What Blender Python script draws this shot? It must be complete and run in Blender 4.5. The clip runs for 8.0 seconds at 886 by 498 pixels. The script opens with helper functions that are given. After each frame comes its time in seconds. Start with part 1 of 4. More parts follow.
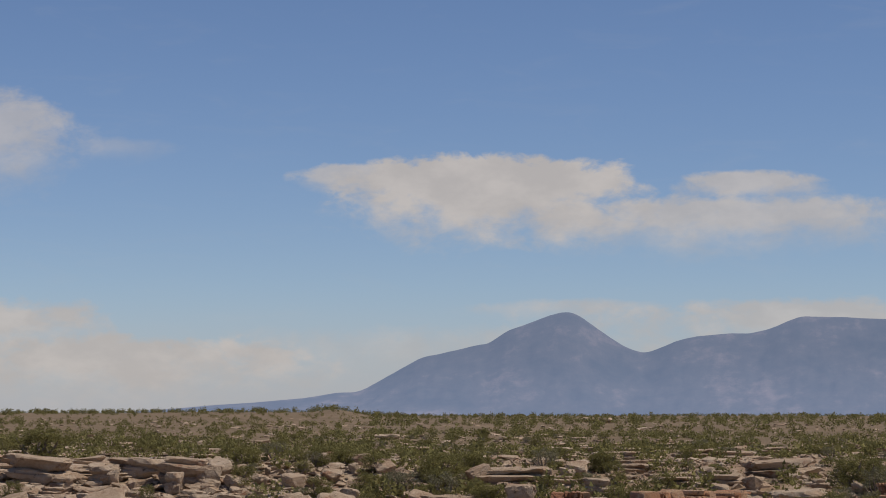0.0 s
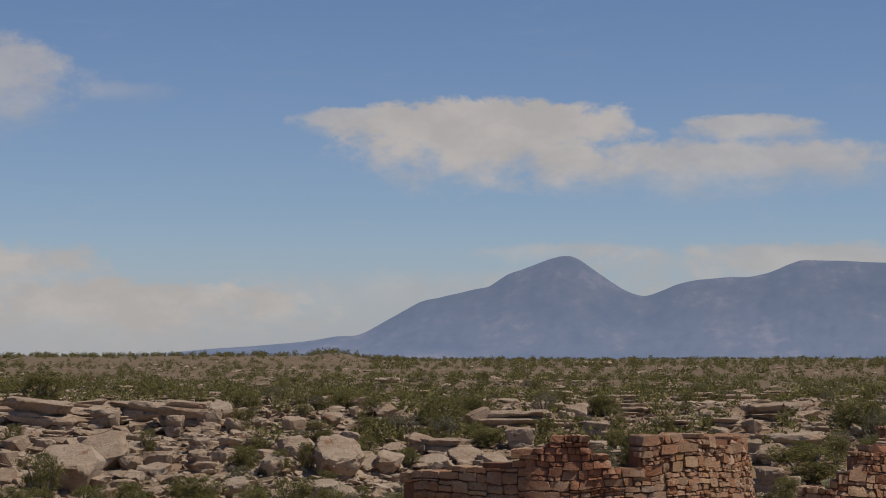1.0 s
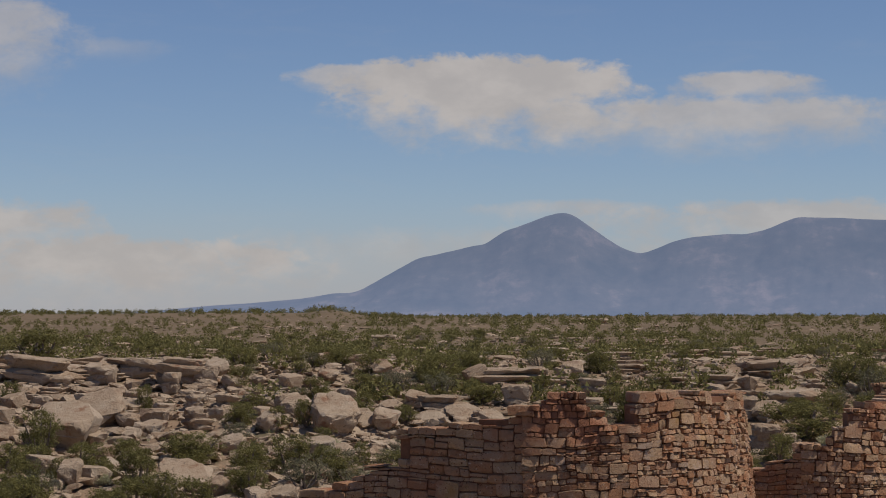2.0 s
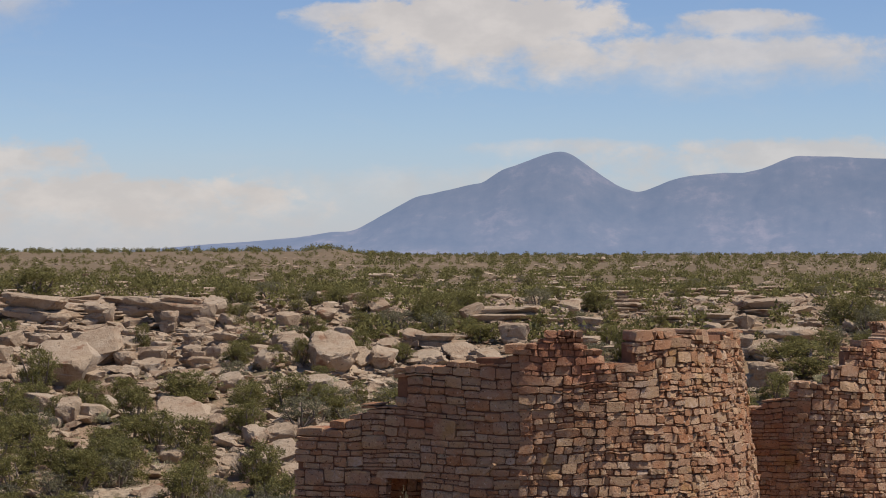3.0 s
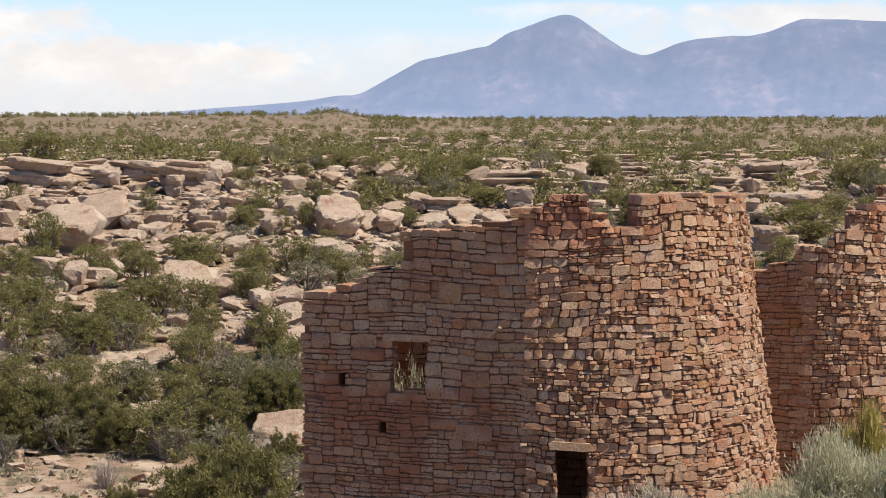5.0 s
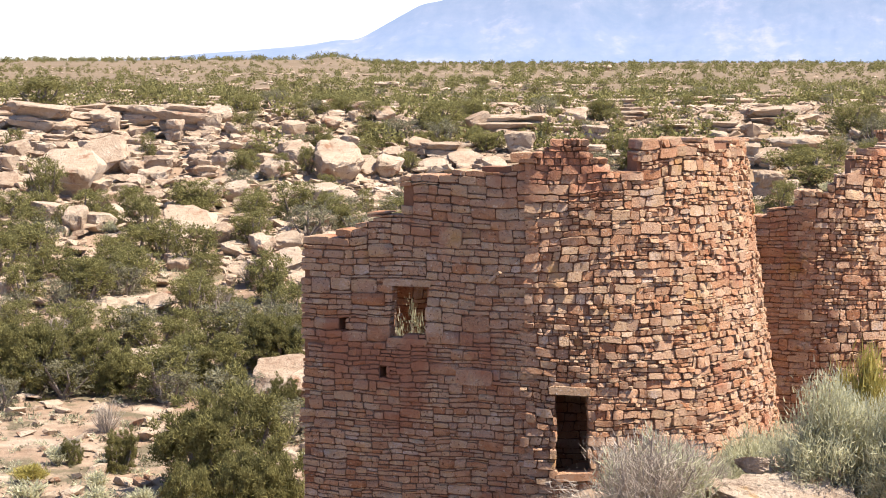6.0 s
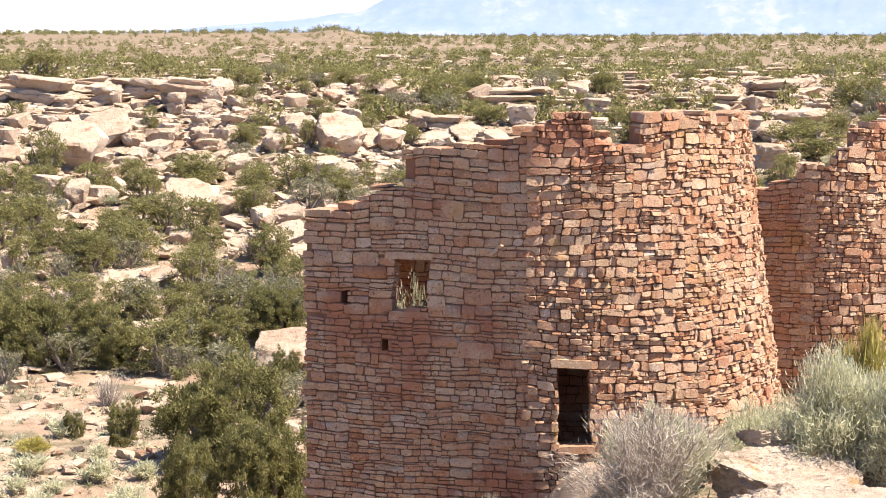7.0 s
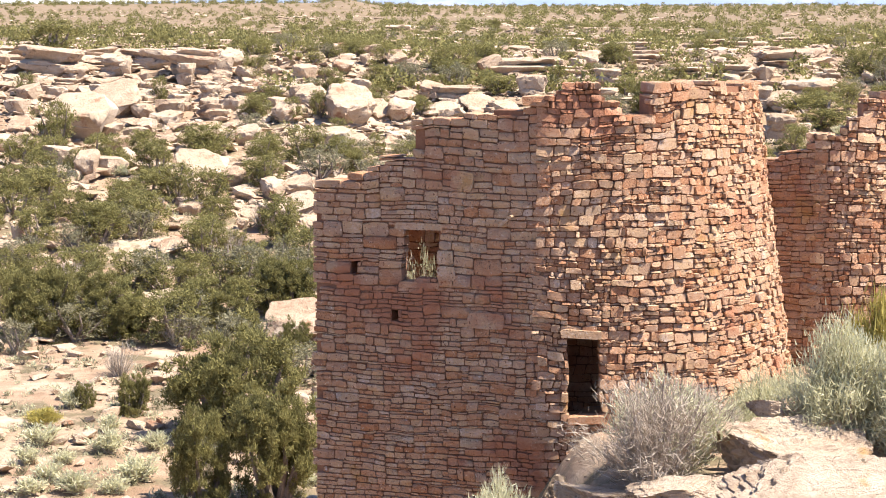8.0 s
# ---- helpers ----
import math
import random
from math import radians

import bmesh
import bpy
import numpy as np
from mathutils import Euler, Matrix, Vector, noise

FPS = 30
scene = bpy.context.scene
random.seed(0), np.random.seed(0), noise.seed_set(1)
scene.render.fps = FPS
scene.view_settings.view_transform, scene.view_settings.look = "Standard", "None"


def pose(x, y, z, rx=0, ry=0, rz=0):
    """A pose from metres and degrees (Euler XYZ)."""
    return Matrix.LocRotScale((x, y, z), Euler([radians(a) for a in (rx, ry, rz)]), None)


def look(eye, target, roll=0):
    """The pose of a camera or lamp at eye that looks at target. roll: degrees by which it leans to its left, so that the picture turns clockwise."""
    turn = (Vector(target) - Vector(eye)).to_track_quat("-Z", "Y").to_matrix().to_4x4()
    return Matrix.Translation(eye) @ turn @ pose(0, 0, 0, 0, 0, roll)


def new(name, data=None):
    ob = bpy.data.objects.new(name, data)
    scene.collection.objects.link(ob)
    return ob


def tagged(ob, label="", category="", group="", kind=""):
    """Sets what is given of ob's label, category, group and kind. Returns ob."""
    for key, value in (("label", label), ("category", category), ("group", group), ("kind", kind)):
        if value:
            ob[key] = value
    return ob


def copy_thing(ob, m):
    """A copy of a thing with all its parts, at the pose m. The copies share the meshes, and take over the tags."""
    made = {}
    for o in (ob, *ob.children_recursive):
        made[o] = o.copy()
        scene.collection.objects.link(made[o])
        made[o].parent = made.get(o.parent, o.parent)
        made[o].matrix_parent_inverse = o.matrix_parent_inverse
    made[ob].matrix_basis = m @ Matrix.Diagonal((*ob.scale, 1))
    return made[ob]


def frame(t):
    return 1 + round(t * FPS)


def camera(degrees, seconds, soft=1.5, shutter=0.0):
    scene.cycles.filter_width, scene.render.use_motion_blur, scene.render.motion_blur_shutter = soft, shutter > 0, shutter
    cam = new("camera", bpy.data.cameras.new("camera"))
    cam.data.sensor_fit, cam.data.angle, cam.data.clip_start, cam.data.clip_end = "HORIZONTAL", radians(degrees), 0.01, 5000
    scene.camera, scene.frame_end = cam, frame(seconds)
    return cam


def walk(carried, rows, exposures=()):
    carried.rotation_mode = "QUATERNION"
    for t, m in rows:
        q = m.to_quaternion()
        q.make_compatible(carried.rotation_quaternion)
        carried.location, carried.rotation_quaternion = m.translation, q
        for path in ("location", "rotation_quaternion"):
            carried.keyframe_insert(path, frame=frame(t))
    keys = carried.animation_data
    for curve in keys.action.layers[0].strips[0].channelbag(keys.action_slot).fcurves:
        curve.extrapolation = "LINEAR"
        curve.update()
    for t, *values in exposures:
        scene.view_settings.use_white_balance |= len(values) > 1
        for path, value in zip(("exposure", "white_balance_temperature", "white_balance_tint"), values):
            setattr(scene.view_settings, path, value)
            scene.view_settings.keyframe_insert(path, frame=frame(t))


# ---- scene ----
cam = camera(22.86, 8.0, soft=1.0)
# A tripod head tilting down: seconds, pitch, yaw, roll in degrees.
TILTS = [
    (0.0, 4.360, 0.111, 0.010), (0.5, 3.494, 0.096, 0.045), (1.0, 2.887, 0.111, 0.009),
    (1.5, 2.419, 0.080, 0.019), (2.8, 0.472, -0.051, 0.002), (3.0, 0.162, -0.051, 0.001), (3.5, -0.508, 0.025, -0.020),
    (4.0, -1.331, -0.047, -0.020), (4.5, -2.259, 0.0, 0.0), (5.0, -3.397, 0.096, 0.040), (5.2, -3.781, 0.030, 0.040),
    (6.3, -5.089, 0.115, 0.039), (6.5, -5.222, 0.111, 0.039), (7.0, -5.544, 0.149, 0.043), (7.5, -6.019, 0.309, 0.110),
    (8.0, -6.314, 0.401, 0.110),
]
EXPOSURES = [(0.0, -0.55), (1.0, -0.70), (1.7, -0.74), (2.8, -0.28), (3.5, -0.1), (4.5, 0.26), (5.2, 0.58), (6.3, 1.36), (8.0, 1.53)]
walk(cam, [(t, pose(0, 0, 0, 90 + pitch, roll, yaw)) for t, pitch, yaw, roll in TILTS], EXPOSURES)

# ---- light ----
SUN_ELEVATION, SUN_BEARING = radians(58), radians(103)  # bearing to the right of straight ahead
sun_way = Vector((math.cos(SUN_ELEVATION) * math.sin(SUN_BEARING), math.cos(SUN_ELEVATION) * math.cos(SUN_BEARING), math.sin(SUN_ELEVATION)))
sun = new("sun", bpy.data.lights.new("sun", "SUN"))
sun.data.energy, sun.data.angle, sun.data.color = 5.0, radians(0.55), (1.0, 0.915, 0.80)
sun.matrix_world = look(sun_way * 300, (0, 0, 0))

world = bpy.data.worlds.new("desert_sky")
scene.world = world
world.use_nodes = True


class Nodes:
    """Short names for building a node tree."""

    def __init__(self, tree):
        self.tree = tree
        tree.nodes.clear()

    def add(self, kind, values=(), **settings):
        node = self.tree.nodes.new(kind)
        for key, value in settings.items():
            setattr(node, key, value)
        for key, value in dict(values).items():
            self.put(node.inputs[key], value)
        return node

    def put(self, socket, value):
        if isinstance(value, bpy.types.NodeSocket):
            self.tree.links.new(value, socket)
        else:
            socket.default_value = value

    def math(self, operation, a, b=0.0, c=0.0, clamp=False):
        node = self.add("ShaderNodeMath", {0: a, 1: b, 2: c}, operation=operation, use_clamp=clamp)
        return node.outputs[0]

    def noise(self, vector, scale, detail=4.0, rough=0.55, kind="FBM", distortion=0.0):
        node = self.add("ShaderNodeTexNoise", {"Vector": vector, "Scale": scale, "Detail": detail, "Roughness": rough, "Distortion": distortion})
        return node.outputs["Fac"]

    def step(self, value, low, high):
        node = self.add("ShaderNodeMapRange", {"Value": value, "From Min": low, "From Max": high}, interpolation_type="SMOOTHSTEP")
        return node.outputs[0]

    def mix(self, fac, a, b, blend="MIX"):
        node = self.add("ShaderNodeMix", data_type="RGBA", blend_type=blend)
        for socket, value in ((node.inputs[0], fac), (node.inputs[6], a), (node.inputs[7], b)):
            self.put(socket, value if isinstance(value, (float, bpy.types.NodeSocket)) else (*value, 1.0) if len(value) == 3 else value)
        return node.outputs[2]

    def ramp(self, fac, stops):
        node = self.add("ShaderNodeValToRGB", {"Fac": fac})
        band = node.color_ramp
        while len(band.elements) < len(stops):
            band.elements.new(0.5)
        for element, (place, colour) in zip(band.elements, stops):
            element.position, element.color = place, (*colour, 1.0)
        return node.outputs[0]


def build_sky():
    n = Nodes(world.node_tree)
    sky = n.add("ShaderNodeTexSky", sky_type="NISHITA", sun_disc=False, sun_elevation=SUN_ELEVATION, sun_rotation=SUN_BEARING, altitude=1600.0, air_density=1.0, dust_density=0.1, ozone_density=1.9)
    way = n.add("ShaderNodeTexCoord").outputs["Generated"]
    parts = n.add("ShaderNodeSeparateXYZ", {0: way})
    x, y, z = parts.outputs
    az = n.math("MULTIPLY", n.math("ARCTAN2", x, y), 57.2958)
    el = n.math("MULTIPLY", n.math("ARCSINE", z), 57.2958)
    flat = n.add("ShaderNodeCombineXYZ", {0: az, 1: n.math("MULTIPLY", el, 1.7), 2: 0.37}).outputs[0]
    billow = n.noise(flat, 0.9, 7.0, 0.56, distortion=0.3)
    fine = n.noise(flat, 2.6, 6.0, 0.6)
    wisp = n.noise(n.add("ShaderNodeCombineXYZ", {0: n.math("MULTIPLY", az, 0.5), 1: n.math("MULTIPLY", el, 2.0), 2: 3.1}).outputs[0], 0.8, 6.0, 0.6, distortion=0.6)
    # banks: bearing, elevation, half width, half height, edge sharpness, body
    banks = [
        (1.2, 5.8, 4.6, 1.3, 3.0, 1.0), (-2.4, 6.2, 1.9, 0.5, 2.6, 0.8), (7.0, 5.05, 6.5, 0.95, 1.8, 0.85), (7.9, 5.95, 2.3, 0.5, 2.2, 0.85),
        (-12.0, 7.1, 2.8, 1.6, 1.9, 0.72), (-8.6, 6.9, 1.8, 0.4, 1.2, 0.30),
        (-8.7, 1.3, 5.8, 1.05, 2.2, 0.95), (-12.0, 2.3, 3.9, 1.0, 1.8, 0.92), (0.5, 1.5, 9.0, 1.1, 1.2, 0.5), (10.5, 2.4, 8.5, 0.85, 1.9, 0.8), (3.6, 2.75, 3.4, 0.4, 1.4, 0.7),
    ]
    cover = 0.0
    for b, e, w, h, sharp, body in banks:
        dx = n.math("DIVIDE", n.math("SUBTRACT", az, b), w)
        dy = n.math("DIVIDE", n.math("SUBTRACT", el, e), h)
        up = n.math("MULTIPLY", n.math("MAXIMUM", dy, 0.0), 1.25)  # flat crowns, soft feet
        low = n.math("MULTIPLY", n.math("MINIMUM", dy, 0.0), 0.85)
        d2 = n.math("ADD", n.math("MULTIPLY", dx, dx), n.math("ADD", n.math("MULTIPLY", up, up), n.math("MULTIPLY", low, low)))
        field = n.math("ADD", n.math("SUBTRACT", 1.0, d2), n.math("MULTIPLY", n.math("SUBTRACT", billow, 0.44), 2.0))
        field = n.math("ADD", field, n.math("MULTIPLY", n.math("SUBTRACT", fine, 0.5), 0.6))
        soft_foot = n.math("MULTIPLY_ADD", n.step(dy, 0.5, -0.9), 2.6 / sharp, 1.5 / sharp)
        one = n.math("MULTIPLY", n.step(field, 0.0, soft_foot), body)
        cover = one if cover == 0.0 else n.math("SUBTRACT", n.math("ADD", cover, one), n.math("MULTIPLY", cover, one))
    veil = n.math("MULTIPLY", n.step(wisp, 0.5, 0.85), 0.07)
    # broken cloud over the rest of the sky
    rest = n.math("MULTIPLY", n.step(n.noise(way, 3.0, 6.0), 0.56, 0.72), n.step(el, 14.0, 24.0))
    cover = n.math("MAXIMUM", n.math("MAXIMUM", cover, veil), n.math("MULTIPLY", rest, 0.6))
    shade = n.mix(n.step(n.noise(flat, 0.7, 5.0), 0.35, 0.7), (9.8, 9.1, 8.7), (11.4, 10.5, 9.9))
    clear = n.mix(1.0, sky.outputs[0], (0.93, 0.99, 1.16), "MULTIPLY")
    clear = n.mix(n.step(el, 40.0, 8.0), clear, n.mix(1.0, clear, (1.45, 1.43, 1.45), "MULTIPLY"))  # thin dust low in the sky
    clear = n.mix(n.math("MULTIPLY", n.step(el, 3.6, -0.3), 0.6), clear, (7.3, 7.2, 8.6))  # dusty air over the plain
    colour = n.mix(n.math("MULTIPLY", cover, 0.92), clear, shade)
    back = n.add("ShaderNodeBackground", {"Color": colour, "Strength": SKY_STRENGTH})
    n.tree.links.new(back.outputs[0], n.add("ShaderNodeOutputWorld").inputs[0])


SKY_STRENGTH = 0.069
build_sky()

# ---- shape helpers ----
rng = np.random.RandomState(11)
LATTICE = rng.rand(256, 256)


def vnoise(x, y):
    """Smooth value noise on arrays, 0 to 1, one cell a unit."""
    x, y = np.asarray(x, float), np.asarray(y, float)
    i, j = np.floor(x).astype(int), np.floor(y).astype(int)
    u, v = x - i, y - j
    u, v = u * u * (3 - 2 * u), v * v * (3 - 2 * v)
    a, b = LATTICE[i % 256, j % 256], LATTICE[(i + 1) % 256, j % 256]
    c, d = LATTICE[i % 256, (j + 1) % 256], LATTICE[(i + 1) % 256, (j + 1) % 256]
    return (a * (1 - u) + b * u) * (1 - v) + (c * (1 - u) + d * u) * v


def fbm(x, y, octaves=4):
    total, size = 0.0, 0.5
    for k in range(octaves):
        total = total + size * (vnoise(x * 2 ** k + 17 * k, y * 2 ** k + 31 * k) - 0.5)
        size *= 0.5
    return total


def smooth(low, high, v):
    t = np.clip((np.asarray(v, float) - low) / (high - low), 0, 1)
    return t * t * (3 - 2 * t)


def ground(x, y):
    """The land's height: rim by the camera, bench with the ruin, canyon, far rim and plain."""
    x, y = np.asarray(x, float), np.asarray(y, float)
    r, b = np.hypot(x, y), np.degrees(np.arctan2(x, y))
    rr = r + 16 * fbm(x / 34 + 5, y / 34, 3) * smooth(60, 90, r) * (1 - smooth(300, 500, r))
    far = np.interp(rr, [40, 52, 58, 70, 78, 86, 98, 112, 125, 138, 147, 165, 200, 300, 450, 700, 1000], [-12.1, -11.8, -11.5, -10.8, -10.0, -8.9, -7.6, -6.1, -4.8, -3.4, -3.0, -3.1, -3.4, -3.6, -3.2, -1.6, -0.2])
    # ledges of bedded sandstone on the slope and plain
    wild = smooth(66, 90, r) * (1 - 0.7 * smooth(260, 600, r))
    tread = (far + 2.2 * fbm(x / 9, y / 9, 3)) / 1.3
    riser = np.floor(tread) + smooth(0.55, 0.95, tread - np.floor(tread))
    far = far + wild * 0.6 * (riser - tread) + wild * 0.9 * fbm(x / 6, y / 6, 4)
    far = far + 1.0 * smooth(150, 220, r) * (vnoise(x / 40, y / 40) - 0.5)
    far = far + smooth(450, 1000, r) * (1.7 * smooth(-0.3, -4.5, b) + 2.2 * np.exp(-((b + 2.9) / 0.6) ** 2))
    far = far - 1.5 * smooth(1500, 3500, r) * smooth(-4, 2, b)
    near = np.interp(y, [0, 5, 12, 24, 28, 33, 36, 46], [-1.6, -1.7, -3.7, -6.05, -6.35, -6.5, -6.5, -6.4])
    near = near - 2.3 * smooth(2.2, 0.2, x) * smooth(26, 31, y) + 0.3 * smooth(4, 9, x) * smooth(20, 27, y)
    near = near + 0.35 * fbm(x / 1.6, y / 1.6, 4) * smooth(3, 8, r)
    edge = np.interp(y, [-60, 0, 15, 24, 28, 33, 38, 44], [-30, -14, -7, -2.5, -0.6, -2.5, -2.5, -1.5])
    bench = smooth(-1.3, 0.0, x - edge + 0.8 * fbm(x / 3, y / 3, 3)) * (1 - smooth(38.5, 42.5, y - 0.9 * np.maximum(x, 0)))
    z = far + (near - far) * bench
    return z + 0.12 * fbm(x / 1.1, y / 1.1, 3) * (1 - smooth(120, 300, r))


def spot(bearing, reach, sink=0.0):
    """The place on the ground at a bearing in degrees and a distance in metres."""
    x, y = reach * math.sin(radians(bearing)), reach * math.cos(radians(bearing))
    return Vector((x, y, float(ground(x, y)) - sink))


def solid(name, verts, faces, material, parent=None, smooth_shade=False, label=""):
    mesh = bpy.data.meshes.new(name)
    mesh.from_pydata([tuple(v) for v in verts], [], [tuple(f) for f in faces])
    mesh.materials.append(material)
    mesh.update()
    if smooth_shade:
        mesh.shade_smooth()
    ob = new(name, mesh)
    if parent:
        ob.parent = parent
    if label:
        tagged(ob, label)
    return ob


def quads(name, corners, material, parent=None, label=""):
    """One mesh of loose leaves; corners: an array n x (3 or 4) x 3."""
    n, k = corners.shape[:2]
    mesh = bpy.data.meshes.new(name)
    mesh.vertices.add(k * n)
    mesh.vertices.foreach_set("co", np.ascontiguousarray(corners, dtype=np.float32).ravel())
    mesh.loops.add(k * n)
    mesh.loops.foreach_set("vertex_index", np.arange(k * n, dtype=np.int32))
    mesh.polygons.add(n)
    mesh.polygons.foreach_set("loop_start", np.arange(0, k * n, k, dtype=np.int32))
    mesh.update(calc_edges=True)
    mesh.materials.append(material)
    ob = new(name, mesh)
    if parent:
        ob.parent = parent
    if label:
        tagged(ob, label)
    return ob


# ---- materials ----
def surface(name, stops, scale, fine, bump=0.3, rough=0.9, vary=0.0, patches=None, bedding=0.0, translucent=0.0, grass=False, relief=1.0):
    """Dull mineral or plant surface. stops: a colour ramp over large and fine noise; vary: shift from piece to piece;
    patches: (colour, scale, low, high) laid over it; bedding: thin level layers; grass: dry grass out on the plain."""
    m = bpy.data.materials.new(name)
    m.use_nodes = True
    n = Nodes(m.node_tree)
    place = n.add("ShaderNodeNewGeometry")
    where = place.outputs["Position"]
    piece = n.math("FRACT", n.math("ADD", n.add("ShaderNodeObjectInfo").outputs["Random"], place.outputs["Random Per Island"]))
    large, small = n.noise(where, scale, 5.0, 0.6), n.noise(where, fine, 6.0, 0.65)
    tone = n.math("ADD", n.math("MULTIPLY", large, 0.6), n.math("MULTIPLY", small, 0.4))
    tone = n.math("ADD", n.math("MULTIPLY", n.math("SUBTRACT", tone, 0.5), 1.9), 0.5)
    if vary:
        tone = n.math("ADD", n.math("MULTIPLY", tone, 1 - vary), n.math("MULTIPLY", piece, vary))
    if bedding:
        flat = n.add("ShaderNodeVectorMath", {0: where, 1: (0.25, 0.25, 3.2)}, operation="MULTIPLY").outputs[0]
        layers = n.noise(flat, 2.4, 5.0, 0.7, distortion=0.4)
        tone = n.math("ADD", tone, n.math("MULTIPLY", n.math("SUBTRACT", layers, 0.5), bedding))
    colour = n.ramp(tone, stops)
    for over in (patches or ()):
        tint, size, low, high = over
        colour = n.mix(n.step(n.noise(where, size, 5.0, 0.65), low, high), colour, tint)
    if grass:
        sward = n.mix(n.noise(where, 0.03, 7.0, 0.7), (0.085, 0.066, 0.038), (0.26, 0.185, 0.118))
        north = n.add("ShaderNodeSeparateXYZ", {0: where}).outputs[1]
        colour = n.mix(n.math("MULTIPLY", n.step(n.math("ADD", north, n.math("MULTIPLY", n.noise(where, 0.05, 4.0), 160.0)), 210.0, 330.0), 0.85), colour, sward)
    bsdf = n.add("ShaderNodeBsdfPrincipled", {"Base Color": colour, "Roughness": rough, "Specular IOR Level": 0.2})
    height = n.math("ADD", n.math("MULTIPLY", small, 0.6), n.math("MULTIPLY", n.noise(where, fine * 3.5, 4.0, 0.7), 0.4))
    if bedding:
        height = n.math("ADD", height, n.math("MULTIPLY", layers, 1.6 * bedding))
    if bump:
        n.put(bsdf.inputs["Normal"], n.add("ShaderNodeBump", {"Height": height, "Strength": bump, "Distance": 0.6 * relief / fine}).outputs[0])
    out = bsdf.outputs[0]
    if translucent:
        leaf = n.add("ShaderNodeBsdfTranslucent", {"Color": colour})
        out = n.add("ShaderNodeMixShader", {0: translucent, 1: out, 2: leaf.outputs[0]}).outputs[0]
    n.tree.links.new(out, n.add("ShaderNodeOutputMaterial").inputs[0])
    return m


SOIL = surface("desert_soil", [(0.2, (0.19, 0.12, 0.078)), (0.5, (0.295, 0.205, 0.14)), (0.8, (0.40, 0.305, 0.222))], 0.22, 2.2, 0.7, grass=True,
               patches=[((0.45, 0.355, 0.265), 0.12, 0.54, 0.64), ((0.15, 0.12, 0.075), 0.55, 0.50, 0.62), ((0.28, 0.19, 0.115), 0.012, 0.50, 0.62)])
SANDSTONE = surface("pale_sandstone", [(0.15, (0.23, 0.135, 0.085)), (0.42, (0.42, 0.31, 0.22)), (0.80, (0.54, 0.435, 0.335))], 0.9, 5.0, 1.0, bedding=0.14, vary=0.25, relief=1.5,
                    patches=[((0.29, 0.16, 0.10), 0.8, 0.58, 0.70), ((0.17, 0.125, 0.09), 2.6, 0.60, 0.70)])
BENCH_ROCK = surface("lichened_sandstone", [(0.2, (0.25, 0.17, 0.12)), (0.45, (0.47, 0.36, 0.27)), (0.8, (0.62, 0.515, 0.41))], 2.2, 13.0, 1.0, bedding=0.08, vary=0.15, relief=2.4,
                     patches=[((0.17, 0.14, 0.105), 7.0, 0.60, 0.68), ((0.46, 0.29, 0.14), 2.5, 0.58, 0.72)])
STONE = surface("ruin_stone", [(0.06, (0.27, 0.105, 0.055)), (0.24, (0.42, 0.193, 0.10)), (0.40, (0.51, 0.285, 0.165)), (0.52, (0.50, 0.315, 0.212)), (0.66, (0.55, 0.36, 0.215)), (0.80, (0.62, 0.455, 0.35)), (0.95, (0.74, 0.61, 0.50))], 2.6, 28.0, 1.0, vary=0.44, relief=3.0,
                patches=[((0.17, 0.08, 0.048), 24.0, 0.58, 0.66), ((0.68, 0.53, 0.40), 17.0, 0.60, 0.68), ((0.47, 0.27, 0.10), 0.9, 0.60, 0.74), ((0.42, 0.19, 0.11), 0.55, 0.52, 0.66)])
MORTAR = surface("mud_mortar", [(0.2, (0.14, 0.062, 0.036)), (0.8, (0.29, 0.15, 0.09))], 2.0, 18.0, 0.6)
BARK = surface("shaggy_bark", [(0.2, (0.12, 0.09, 0.075)), (0.8, (0.30, 0.245, 0.205))], 3.0, 22.0, 0.7)
JUNIPER = surface("juniper_scales", [(0.1, (0.10, 0.09, 0.036)), (0.5, (0.20, 0.183, 0.07)), (0.95, (0.36, 0.325, 0.125))], 0.7, 6.0, 0.0, vary=0.5, translucent=0.4)
SCRUB = surface("grey_green_scrub", [(0.1, (0.13, 0.12, 0.075)), (0.5, (0.21, 0.195, 0.12)), (0.95, (0.32, 0.29, 0.19))], 0.8, 6.0, 0.0, vary=0.5, translucent=0.36)
SAGE = surface("sage_leaf", [(0.1, (0.40, 0.39, 0.245)), (0.5, (0.55, 0.53, 0.355)), (0.95, (0.66, 0.63, 0.45))], 1.0, 9.0, 0.0, vary=0.5, translucent=0.46)
RABBITBRUSH = surface("rabbitbrush_leaf", [(0.1, (0.26, 0.22, 0.06)), (0.5, (0.40, 0.34, 0.10)), (0.95, (0.52, 0.44, 0.14))], 1.0, 9.0, 0.0, vary=0.5, translucent=0.3)
TWIG = surface("dry_grey_twigs", [(0.1, (0.24, 0.19, 0.15)), (0.5, (0.38, 0.32, 0.26)), (0.95, (0.53, 0.46, 0.385))], 1.5, 12.0, 0.0, vary=0.6)


